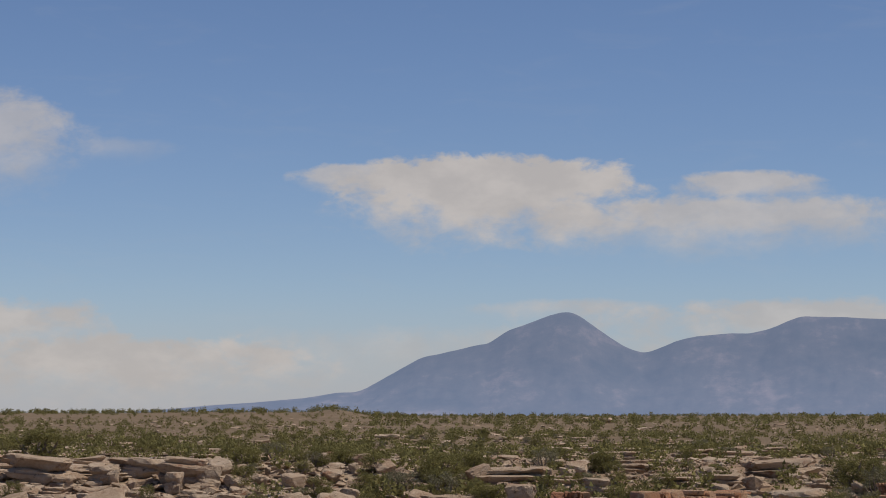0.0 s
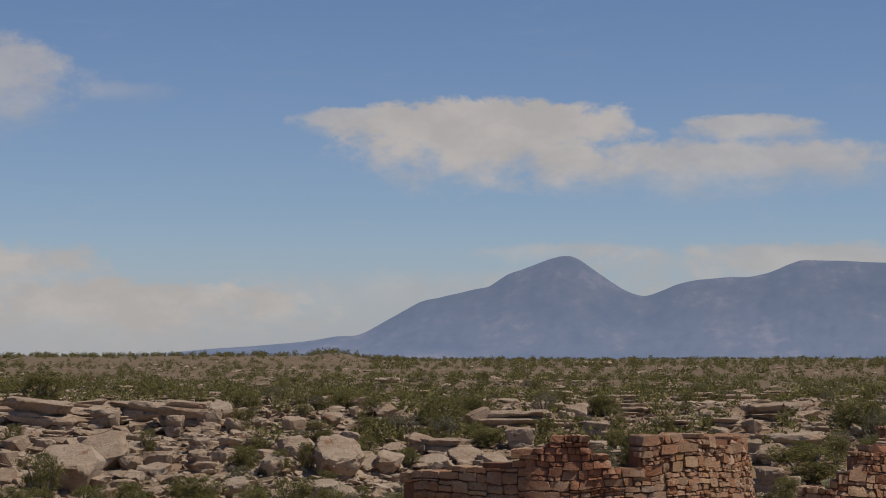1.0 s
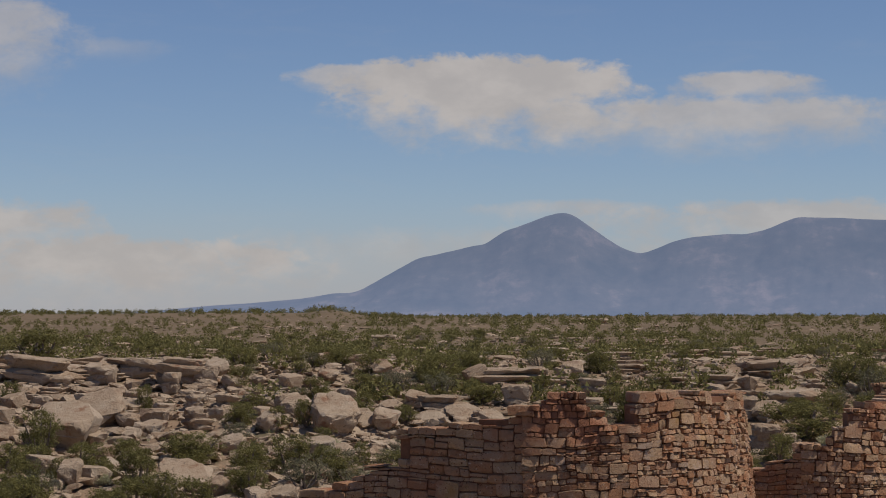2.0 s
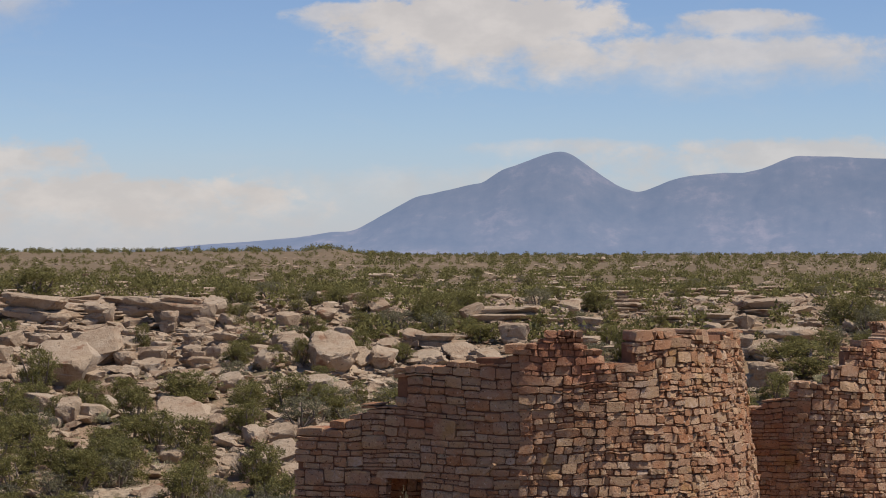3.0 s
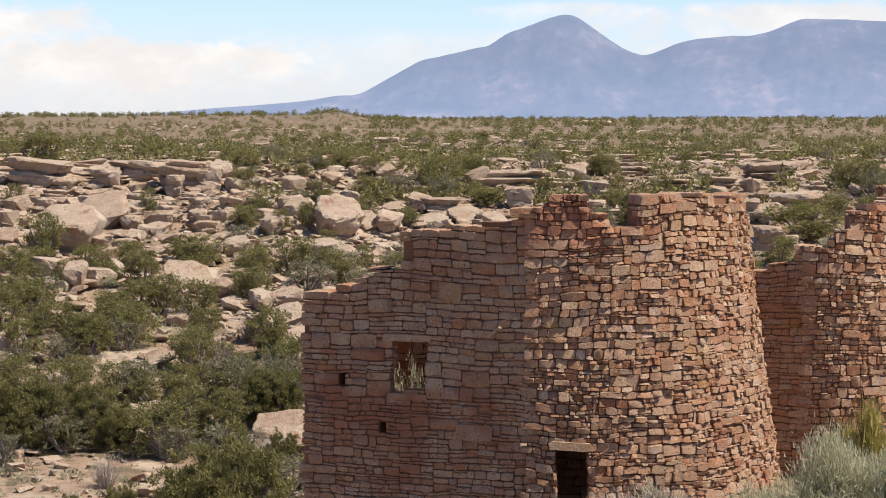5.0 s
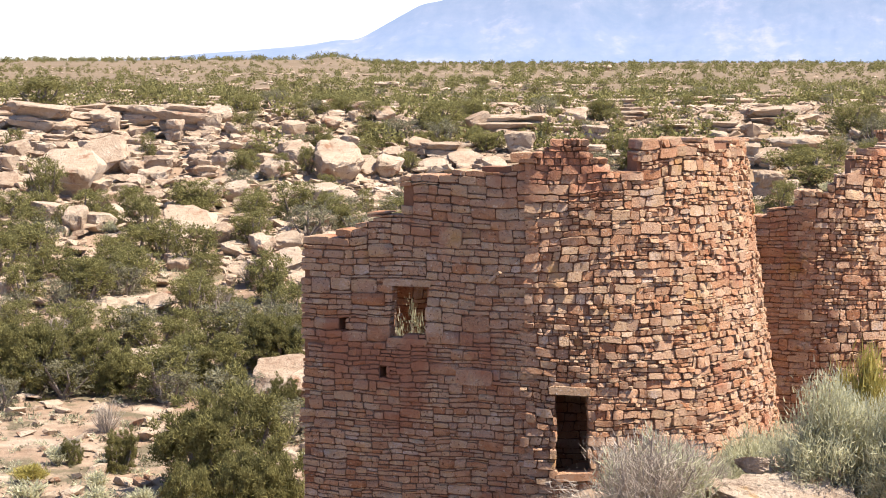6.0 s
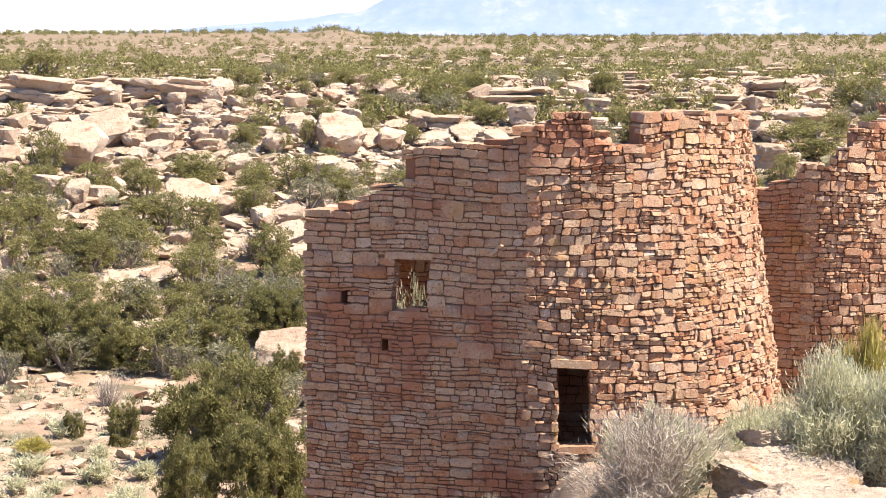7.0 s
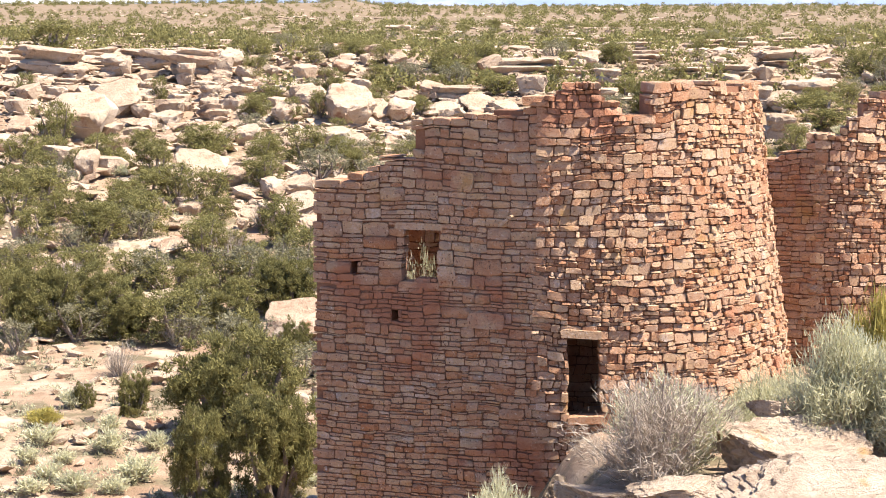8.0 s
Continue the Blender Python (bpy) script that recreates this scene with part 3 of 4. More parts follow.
class Wall:
    """A battered rubble wall along a plan path. top: (s, z) pairs; holes: (s0, s1, z0, z1)."""

    def __init__(self, path, top, foot, holes=(), thick=0.42, batter=(0.015, 0.135), level=-5.5):
        self.xs, self.ys, self.hs = path
        self.length = 0.02 * (len(self.xs) - 1)
        self.top_s, self.top_z = [p[0] for p in top], [p[1] for p in top]
        self.foot, self.holes, self.thick, self.batter, self.level = foot, holes, thick, batter, level

    def top(self, s):
        return float(np.interp(s, self.top_s, self.top_z))

    def at(self, s, z, out=0.0):
        i = int(min(max(s / 0.02, 0), len(self.xs) - 1))
        h = self.hs[i]
        slope = self.batter[0] + (self.batter[1] - self.batter[0]) * min(max((math.degrees(h) + 10) / 60, 0), 1)
        k = out - slope * (z - self.level)
        return Vector((self.xs[i] + math.sin(h) * k, self.ys[i] - math.cos(h) * k, z)), h, slope

    def open_at(self, s, z, slack=0.0):
        return any(a - slack < s < b + slack and c - slack < z < d + slack for a, b, c, d in self.holes)

    def core(self, name, parent):
        """The mud-bonded heart of the wall, with its openings through it."""
        step = 0.10
        ns, nz = int(self.length / step), int((max(self.top_z) - self.foot) / step)
        inside = np.zeros((ns + 2, nz + 2), bool)
        for i in range(ns):
            for j in range(nz):
                s, z = (i + 0.5) * step, self.foot + (j + 0.5) * step
                inside[i + 1, j + 1] = z < self.top(s) - 0.10 and not self.open_at(s, z, 0.05)
        index, verts, faces = {}, [], []

        def corner(i, j, back):
            key = (i, j, back)
            if key not in index:
                index[key] = len(verts)
                verts.append(self.at(i * step, self.foot + j * step, -self.thick if back else -0.024)[0])
            return index[key]

        for i in range(ns):
            for j in range(nz):
                if not inside[i + 1, j + 1]:
                    continue
                faces.append([corner(i, j, 0), corner(i + 1, j, 0), corner(i + 1, j + 1, 0), corner(i, j + 1, 0)])
                faces.append([corner(i, j + 1, 1), corner(i + 1, j + 1, 1), corner(i + 1, j, 1), corner(i, j, 1)])
                for di, dj, a, b in ((-1, 0, (i, j + 1), (i, j)), (1, 0, (i + 1, j), (i + 1, j + 1)), (0, -1, (i, j), (i + 1, j)), (0, 1, (i + 1, j + 1), (i, j + 1))):
                    if not inside[i + 1 + di, j + 1 + dj]:
                        faces.append([corner(*b, 0), corner(*a, 0), corner(*a, 1), corner(*b, 1)])
        return solid(name, verts, faces, MORTAR, parent)

    def stones(self, s0, s1, tall, wide, proud, gap=0.012, seed=1, z0=None, band=0.5):
        """Random rubble laid in loose bands, each broken up into stones and slivers: the pose and size of each.
        tall: thinnest and thickest stone; wide: narrowest and widest; band: a band's greatest height."""
        r = np.random.RandomState(seed)
        made = []

        def put(sa, wa, low, high):
            for a, b, c, d in self.holes:  # trim what would stand in an opening
                if sa < b and sa + wa > a and low < d and high > c:
                    sides = [(a - sa, 0), (sa + wa - b, 1), (c - low, 2), (high - d, 3)]
                    keep = max(sides, key=lambda q: q[0] / (wa if q[1] < 2 else high - low))
                    if keep[0] < 0.05:
                        return
                    sa, wa, low, high = [(sa, a - sa, low, high), (b, sa + wa - b, low, high), (sa, wa, low, c), (sa, wa, d, high)][keep[1]]
            mid, zc, tall_one = sa + wa / 2, (low + high) / 2, high - low
            top = self.top(mid)
            if zc + tall_one * 0.15 > top or mid < 0.04:
                return
            cap = high > top - 0.14
            deep = self.thick + 0.06 if cap else 0.24
            out = proud * r.rand() ** 1.4 + (0.03 * r.rand() if cap else 0)
            made.append((mid, zc, (max(wa - gap, 0.03), deep, max(tall_one - gap, 0.02)), out - deep / 2, r.uniform(-0.035, 0.035), r.uniform(-1.0, 1.0) * proud))

        def split(sa, wa, low, high):
            h = high - low
            most = tall[0] + (tall[1] - tall[0]) * r.rand() ** 0.5
            if h > most and h > 1.9 * tall[0] and wa < 7 * h:
                level = low + h * (r.uniform(0.35, 0.65) if r.rand() < 0.6 else r.choice([0.22, 0.78]))
                split(sa, wa, low, level)
                split(sa, wa, level, high)
            elif wa > max(wide[0] * 1.8, h * r.uniform(1.5, 3.6)) or wa > wide[1]:
                at = sa + wa * r.uniform(0.32, 0.68)
                tilt = h * r.uniform(-0.05, 0.05)
                split(sa, at - sa, low, high + tilt)
                split(at, sa + wa - at, low, high - tilt)
            else:
                put(sa, wa, low, high)

        z = z0 if z0 is not None else self.foot
        end = max(self.top(s) for s in np.arange(s0, s1, 0.1))
        while z < end:
            h = band * r.uniform(0.55, 1.0)
            s = s0 - r.rand() * 0.12
            while s < s1 + r.uniform(-0.12, 0.12):
                w = r.uniform(0.5, 1.4)
                split(s, min(w, s1 + 0.15 - s), z, z + h)
                s += w
            z += h
        return made

    def shape(self, stone, unit):
        """The corners of one laid stone: the unit stone sized, tilted and fitted to the wavering courses."""
        mid, zc, size, out, tilt, skew = stone
        p = unit * np.array(size)
        s, z = mid + p[:, 0] - tilt * p[:, 2], zc + p[:, 2] + tilt * p[:, 0]
        n1 = 0.06 * (vnoise(s * 1.1 + 7, z * 1.4) - 0.5) + 0.05 * (vnoise(s * 2.6, z * 4.5 + 9) - 0.5)
        n2 = 0.11 * (vnoise(s * 0.6 + 31, z * 0.7) - 0.5) + 0.05 * (vnoise(s * 2.4 + 3, z * 2.5) - 0.5) + 0.018 * (vnoise(s * 9 + 5, z * 14) - 0.5)
        s, z = s + n1, z + n2
        k = out + p[:, 1] + skew * p[:, 0]
        i = np.clip(s / 0.02, 0, len(self.xs) - 1.001)
        row = np.arange(len(self.xs))
        x, y, h = np.interp(i, row, self.xs), np.interp(i, row, self.ys), np.interp(i, row, self.hs)
        slope = self.batter[0] + (self.batter[1] - self.batter[0]) * np.clip((np.degrees(h) + 10) / 60, 0, 1)
        k = k - slope * (z - self.level)
        x = x + (s - np.clip(s, 0, self.length)) * np.cos(h)
        y = y + (s - np.clip(s, 0, self.length)) * np.sin(h)
        return np.stack([x + np.sin(h) * k, y - np.cos(h) * k, z], -1)


def lay_stones(wall, stones, units, parent, singles, pick, worn=True):
    """Lay the picked stones one by one, the others as one joined part."""
    r = np.random.RandomState(len(stones))
    left = singles
    verts, polys, base = [], [], 0
    for stone in stones:
        unit, faces = units[r.randint(len(units))]
        co = wall.shape(stone, unit)
        if left and pick(co[0]):
            left -= 1
            middle = co.mean(0)
            ob = solid("stone", co - middle, faces, STONE, parent, worn)
            ob.data.set_sharp_from_angle(angle=radians(58))
            ob.location = tuple(middle)
        else:
            verts.append(co)
            polys += [tuple(base + i for i in f) for f in faces]
            base += len(co)
    if verts:
        rest = tagged(solid("stonework", np.vstack(verts), polys, STONE, parent, worn), kind="stuff")
        rest.data.set_sharp_from_angle(angle=radians(58))


def build_towers():
    tower = tagged(new("ruined_tower"), "roofless red sandstone ruin tower of rough masonry", "tower")
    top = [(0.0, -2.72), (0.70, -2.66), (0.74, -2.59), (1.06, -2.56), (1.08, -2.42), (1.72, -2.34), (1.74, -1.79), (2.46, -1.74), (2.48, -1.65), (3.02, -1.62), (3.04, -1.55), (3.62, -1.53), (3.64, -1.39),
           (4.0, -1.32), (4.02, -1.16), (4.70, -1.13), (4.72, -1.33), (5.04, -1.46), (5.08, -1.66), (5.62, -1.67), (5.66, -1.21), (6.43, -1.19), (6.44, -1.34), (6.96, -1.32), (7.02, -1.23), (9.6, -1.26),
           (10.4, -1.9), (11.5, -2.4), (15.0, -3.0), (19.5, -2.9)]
    holes = [(1.50, 2.08, -4.33, -3.51), (4.24, 4.72, -6.4, -5.11), (0.62, 0.71, -4.27, -4.08), (1.36, 1.44, -4.98, -4.82)]
    path = plan_path(-2.30, 35.0, [(3.2, -20, -20), (6.38, -20, 81), (3.2, 81, 172), (3.8, 180, 180), (2.6, 180, 268), (1.4, 270, 270)])
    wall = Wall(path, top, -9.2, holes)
    wall.core("wall_core", tower)
    flat = wall.stones(0.0, 3.75, (0.05, 0.23), (0.16, 0.70), 0.03, seed=3, gap=0.012, band=0.5)
    flat = [p for p in flat if p[1] < -4.44] + wall.stones(0.0, 3.75, (0.07, 0.33), (0.20, 0.75), 0.035, seed=4, gap=0.013, z0=-4.46, band=0.6)
    lit = wall.stones(3.75, 9.6, (0.05, 0.28), (0.10, 0.42), 0.068, seed=8, gap=0.012, band=0.52)
    rear = wall.stones(9.6, wall.length, (0.12, 0.26), (0.25, 0.6), 0.03, seed=9, z0=-6.4)
    face = tagged(new("dressed_face"), "flat shaded face of squared red sandstone")
    face.parent = tower
    lay_stones(wall, flat, DRESSED, face, 300, lambda p: p[2] > -5.2)
    face = tagged(new("rough_face"), "curved sunlit face of rough knobbly sandstone")
    face.parent = tower
    lay_stones(wall, lit, ROUGH, face, 300, lambda p: p[0] < 3.4 and -4.6 < p[2])
    face = tagged(new("rear_face"), "low broken rear wall")
    face.parent = tower
    lay_stones(wall, rear, ROUGH, face, 0, lambda p: False)

    # added wall behind doorway and window, turned from the sun to darken them
    inner = Wall(plan_path(-1.7, 36.9, [(2.6, -24, -20), (2.9, -20, 15)]), [(0.0, -3.0), (2.2, -2.9), (5.5, -2.6)], -9.0, thick=0.3, batter=(0.0, 0.0))
    inner.core("cross_wall_core", tower)
    face = tagged(new("cross_wall"), "masonry wall added behind the openings to keep them dark")
    face.parent = tower
    lay_stones(inner, inner.stones(0.0, 5.5, (0.12, 0.24), (0.2, 0.5), 0.02, seed=14, z0=-6.8), DRESSED, face, 0, lambda p: False)

    def block(name, s, z, w, h, out, roll=0.0, deep=0.3, label="", parent=tower):
        p, head, slope = wall.at(s, z, out - deep / 2)
        unit, faces = DRESSED[int(s * 7) % len(DRESSED)]
        ob = solid(name, unit * np.array((w, deep, h)), faces, STONE, parent)
        ob.matrix_local = pose(p.x, p.y, p.z, 0, 0, math.degrees(head)) @ pose(0, 0, 0, 0, roll, 0)
        if label:
            tagged(ob, label)
        return ob

    block("lintel", 4.42, -5.06, 0.66, 0.13, 0.09, 3, label="long pinkish stone lintel over the doorway")
    block("lintel", 1.79, -3.45, 0.84, 0.11, 0.03, 0, label="stone lintel over the window")
    block("sill", 4.5, -6.40, 0.60, 0.12, 0.10, -2, label="pale stone door sill")
    block("sill", 1.79, -4.38, 0.70, 0.10, 0.03, 0, label="stone window sill")
    block("inset_block", 2.50, -2.70, 0.38, 0.29, 0.045, 8, label="pale square stone set in the wall")
    block("inset_block", 2.24, -4.18, 0.30, 0.22, 0.04, 0, label="pale stone beside the window")
    block("inset_block", 2.90, -4.90, 0.62, 0.26, 0.04, 0, label="large rounded red stone")
    block("beam_end", 3.24, -3.31, 0.26, 0.05, 0.12, -42, deep=0.12, label="weathered wooden beam stub")

    second = tagged(new("ruined_tower"), "broken curved red masonry ruin beside the tower", "tower")
    top = [(0.0, -2.75), (0.46, -2.69), (1.02, -2.53), (1.31, -2.47), (1.32, -2.31), (1.72, -2.24), (2.02, -2.11), (2.04, -1.96), (2.32, -1.88), (2.34, -1.64), (2.7, -1.49), (4.0, -1.3), (7.2, -1.3)]
    other = Wall(plan_path(4.9, 38.9, [(1.35, -24, -22), (3.8, -22, 75), (2.0, 75, 110)]), top, -7.0)
    other.core("wall_core", second)
    face = tagged(new("rough_face"), "rough curved face of knobbly sandstone")
    face.parent = second
    lay_stones(other, other.stones(0.0, 1.5, (0.06, 0.24), (0.16, 0.5), 0.03, seed=21, gap=0.010), DRESSED, face, 100, lambda p: p[2] > -4.5)
    lay_stones(other, other.stones(1.5, 7.1, (0.05, 0.27), (0.10, 0.40), 0.065, seed=22, gap=0.012), ROUGH, face, 200, lambda p: p[2] > -4.2)


# ---- plants ----
def leaf_cards(centres, spread, count, size, r, upright=0.3, slim=0.6):
    """Small leaf sprays scattered round the given clump centres: n x 3 x 3 corners."""
    n = len(centres) * count
    c = np.repeat(centres, count, 0)
    out = r.normal(size=(n, 3))
    out /= np.linalg.norm(out, axis=1)[:, None]
    p = c + out * (spread * np.repeat(r.uniform(0.6, 1.2, len(centres)), count) * r.rand(n) ** 0.45)[:, None]
    facing = 0.75 * out + np.array([0, 0, 0.25]) + 0.6 * r.normal(size=(n, 3))  # sprays lie over the clump like shingles
    axis = out * (1 - upright) + np.array([0, 0, 1.0]) * upright + 0.5 * r.normal(size=(n, 3))
    side = np.cross(facing, axis)
    side /= np.linalg.norm(side, axis=1)[:, None]
    axis /= np.linalg.norm(axis, axis=1)[:, None]
    s = size * r.uniform(0.6, 1.35, n)[:, None]
    a, b = axis * s, side * s * slim * 0.5
    return np.stack([p - b * 0.9, p + b * 0.9 + a * 0.15, p + a], 1)


def limb(points, radii, sides=6):
    """A tapered tube along points: verts and faces."""
    verts, faces = [], []
    for k, (p, rad) in enumerate(zip(points, radii)):
        ahead = Vector(points[min(k + 1, len(points) - 1)]) - Vector(points[max(k - 1, 0)])
        u = ahead.orthogonal().normalized()
        v = ahead.normalized().cross(u)
        for j in range(sides):
            a = 2 * math.pi * j / sides
            verts.append(Vector(p) + (u * math.cos(a) + v * math.sin(a)) * rad)
    for k in range(len(points) - 1):
        for j in range(sides):
            faces.append((k * sides + j, k * sides + (j + 1) % sides, (k + 1) * sides + (j + 1) % sides, (k + 1) * sides + j))
    faces.append(tuple(range((len(points) - 1) * sides, len(points) * sides)))
    return verts, faces


def tree(seed, clumps, leaves, size, material, label, category="tree", name="juniper_tree", spire=0.10):
    """A bushy juniper of unit width and height: crooked limbs and a crown of scale-leaf sprays."""
    r = np.random.RandomState(seed)
    root = tagged(new(name), label, category)
    verts, faces, tips = [], [], []
    lobes = r.randint(5, 9) if spire > 0.08 else 13
    for k in range(lobes):
        a, reach = 2 * math.pi * (k + r.rand()) / lobes, r.uniform(0.12, 0.36)
        tip = np.array([math.cos(a) * reach, math.sin(a) * reach, r.uniform(0.30 if spire > 0.08 else 0.08, 0.84) - 0.3 * reach])
        tips.append(tip)
        points = [(0, 0, -0.08), (tip[0] * 0.25, tip[1] * 0.25, 0.12), (tip[0] * 0.65 + r.uniform(-.05, .05), tip[1] * 0.65 + r.uniform(-.05, .05), tip[2] * 0.62), tuple(tip + np.array([0, 0, 0.1]))]
        v, f = limb(points, (0.055, 0.035, 0.022, 0.006), 5)
        faces += [tuple(len(verts) + i for i in q) for q in f]
        verts += v
    solid("trunk", verts, faces, BARK, root)
    centres = []
    while len(centres) < clumps:
        if r.rand() < (0.45 if spire > 0.08 else 0.72):
            p = tips[r.randint(lobes)] + r.normal(size=3) * np.array([spire, spire, 0.11])
        else:
            a, up = r.rand() * 6.28, r.rand() ** 0.8
            wide = 0.43 * math.sqrt(max(0.0, 1 - (up * 1.05 - 0.25) ** 2)) * (0.8 + 0.35 * noise.noise(Vector((math.cos(a) * 1.3, math.sin(a) * 1.3, up * 2 + seed))))
            d = wide * r.rand() ** 0.35
            p = np.array([math.cos(a) * d, math.sin(a) * d, 0.04 + 0.86 * up * (1 - 0.9 * d * d)])
        if p[2] > 0.03 and math.hypot(p[0], p[1]) < 0.48:
            centres.append(p)
    cards = leaf_cards(np.array(centres), 0.07 if spire > 0.08 else 0.05, leaves, size, r, 0.4 if spire > 0.08 else 0.7, 0.42 if spire > 0.08 else 0.32)
    quads("crown", cards, material, root)
    return root


def bush(seed, blades, size, material, label, name, category="shrub", slim=0.12, stems=True, spread=0.5):
    """A low shrub of unit width and height: many thin upright sprays from one crown."""
    r = np.random.RandomState(seed)
    root = tagged(new(name), label, category)
    tufts = 26
    a, d = r.rand(tufts) * 6.28, np.sqrt(r.rand(tufts))
    heads = np.stack([np.cos(a) * d * spread * 0.8, np.sin(a) * d * spread * 0.8, 0.82 - 0.42 * d ** 2 + r.uniform(-0.14, 0.1, tufts)], -1)
    verts, faces = [], []
    for h in heads:
        v, f = limb([(h[0] * 0.1, h[1] * 0.1, -0.05), (h[0] * 0.55 + r.uniform(-.06, .06), h[1] * 0.55, h[2] * 0.45), tuple(h)], (0.022, 0.013, 0.004), 4)
        faces += [tuple(len(verts) + i for i in q) for q in f]
        verts += v
    solid("woody_base", verts, faces, TWIG, root)
    n = blades
    k = r.randint(tufts, size=n)
    t = r.uniform(0.25, 1.0, n)[:, None]
    p = heads[k] * t + r.normal(size=(n, 3)) * np.array([0.06, 0.06, 0.05])
    way = heads[k] * np.array([0.8, 0.8, 0.9]) + r.normal(size=(n, 3)) * 0.28
    way /= np.linalg.norm(way, axis=1)[:, None]
    side = np.cross(way, r.normal(size=(n, 3)))
    side /= np.linalg.norm(side, axis=1)[:, None]
    s = size * r.uniform(0.5, 1.3, n)[:, None]
    cards = np.stack([p - side * s * slim, p + side * s * slim, p + way * s], 1)
    quads("foliage", cards, material, root)
    return root


def plant(kind, place, width, height, group):
    m = pose(place[0], place[1], place[2] - 0.03 * height, 0, 0, rng.uniform(0, 360)) @ Matrix.Diagonal((width, width * rng.uniform(0.85, 1.1), height, 1))
    ob = copy_thing(kind, m)
    tagged(ob, group=group)
    return ob


# bearing, distance, width, height
SLOPE_TREES = [(-10.57, 150, 4.3, 2.3), (-11.21, 124, 1.4, 1.5), (-10.43, 107, 2.3, 2.6), (-10.85, 96, 1.8, 2.0), (-7.76, 119, 1.3, 1.8), (-8.20, 105, 2.3, 1.3), (-6.46, 105, 3.0, 1.6), (-5.21, 134, 2.6, 1.8),
    (-5.36, 128, 2.0, 1.4), (-4.33, 113, 1.4, 1.3), (-3.63, 114, 1.2, 1.5), (-2.13, 118, 1.6, 1.4), (-3.08, 99, 1.8, 1.6), (-4.04, 101, 2.4, 2.0), (-2.13, 104, 1.0, 1.4), (-0.50, 122, 1.6, 1.2),
    (-0.13, 131, 3.1, 1.8), (1.05, 121, 2.3, 1.1)]
VALLEY_TREES = [(-11.00, 85, 1.8, 1.6), (-9.28, 85, 2.5, 1.6), (-8.20, 87, 2.5, 1.9), (-6.60, 92, 2.2, 2.0), (-5.07, 96, 2.0, 1.6), (-6.09, 77, 2.4, 1.5), (-4.19, 80, 1.9, 2.0), (-7.62, 77, 2.2, 1.4),
    (-10.14, 77, 2.4, 2.0), (-4.63, 85, 2.2, 2.1), (9.31, 112, 4.3, 1.9), (10.46, 128, 3.7, 2.0), (4.80, 117, 1.7, 2.0), (5.61, 127, 2.0, 1.2), (6.56, 165, 1.7, 1.3), (10.03, 115, 1.8, 1.5),
    (11.03, 126, 2.0, 2.0)]
CANYON_TREES = [(-5.75, 58, 3.9, 3.1), (-6.78, 52, 1.7, 2.2), (-4.88, 52, 2.3, 2.5), (-6.34, 72, 3.0, 1.9), (-9.09, 72, 2.3, 2.1), (-10.95, 72, 2.4, 2.2), (-8.59, 61, 0.9, 1.2), (-9.81, 62, 0.6, 0.7),
    (-4.58, 74, 2.3, 1.9), (-4.29, 68, 1.0, 1.2)]
LOW_SHRUBS = [(-10.95, 58, 1.4, 0.7), (-9.24, 57, 1.3, 0.7), (-8.52, 54, 1.5, 0.8), (-10.10, 53, 1.4, 0.7), (-10.81, 54, 1.0, 0.7), (-9.24, 59, 0.9, 0.6), (-11.38, 56, 0.9, 0.6), (-8.01, 57, 1.0, 0.6),
    (-10.38, 56, 0.9, 0.4), (-11.24, 53, 1.1, 0.5), (-9.09, 53, 1.0, 0.5)]


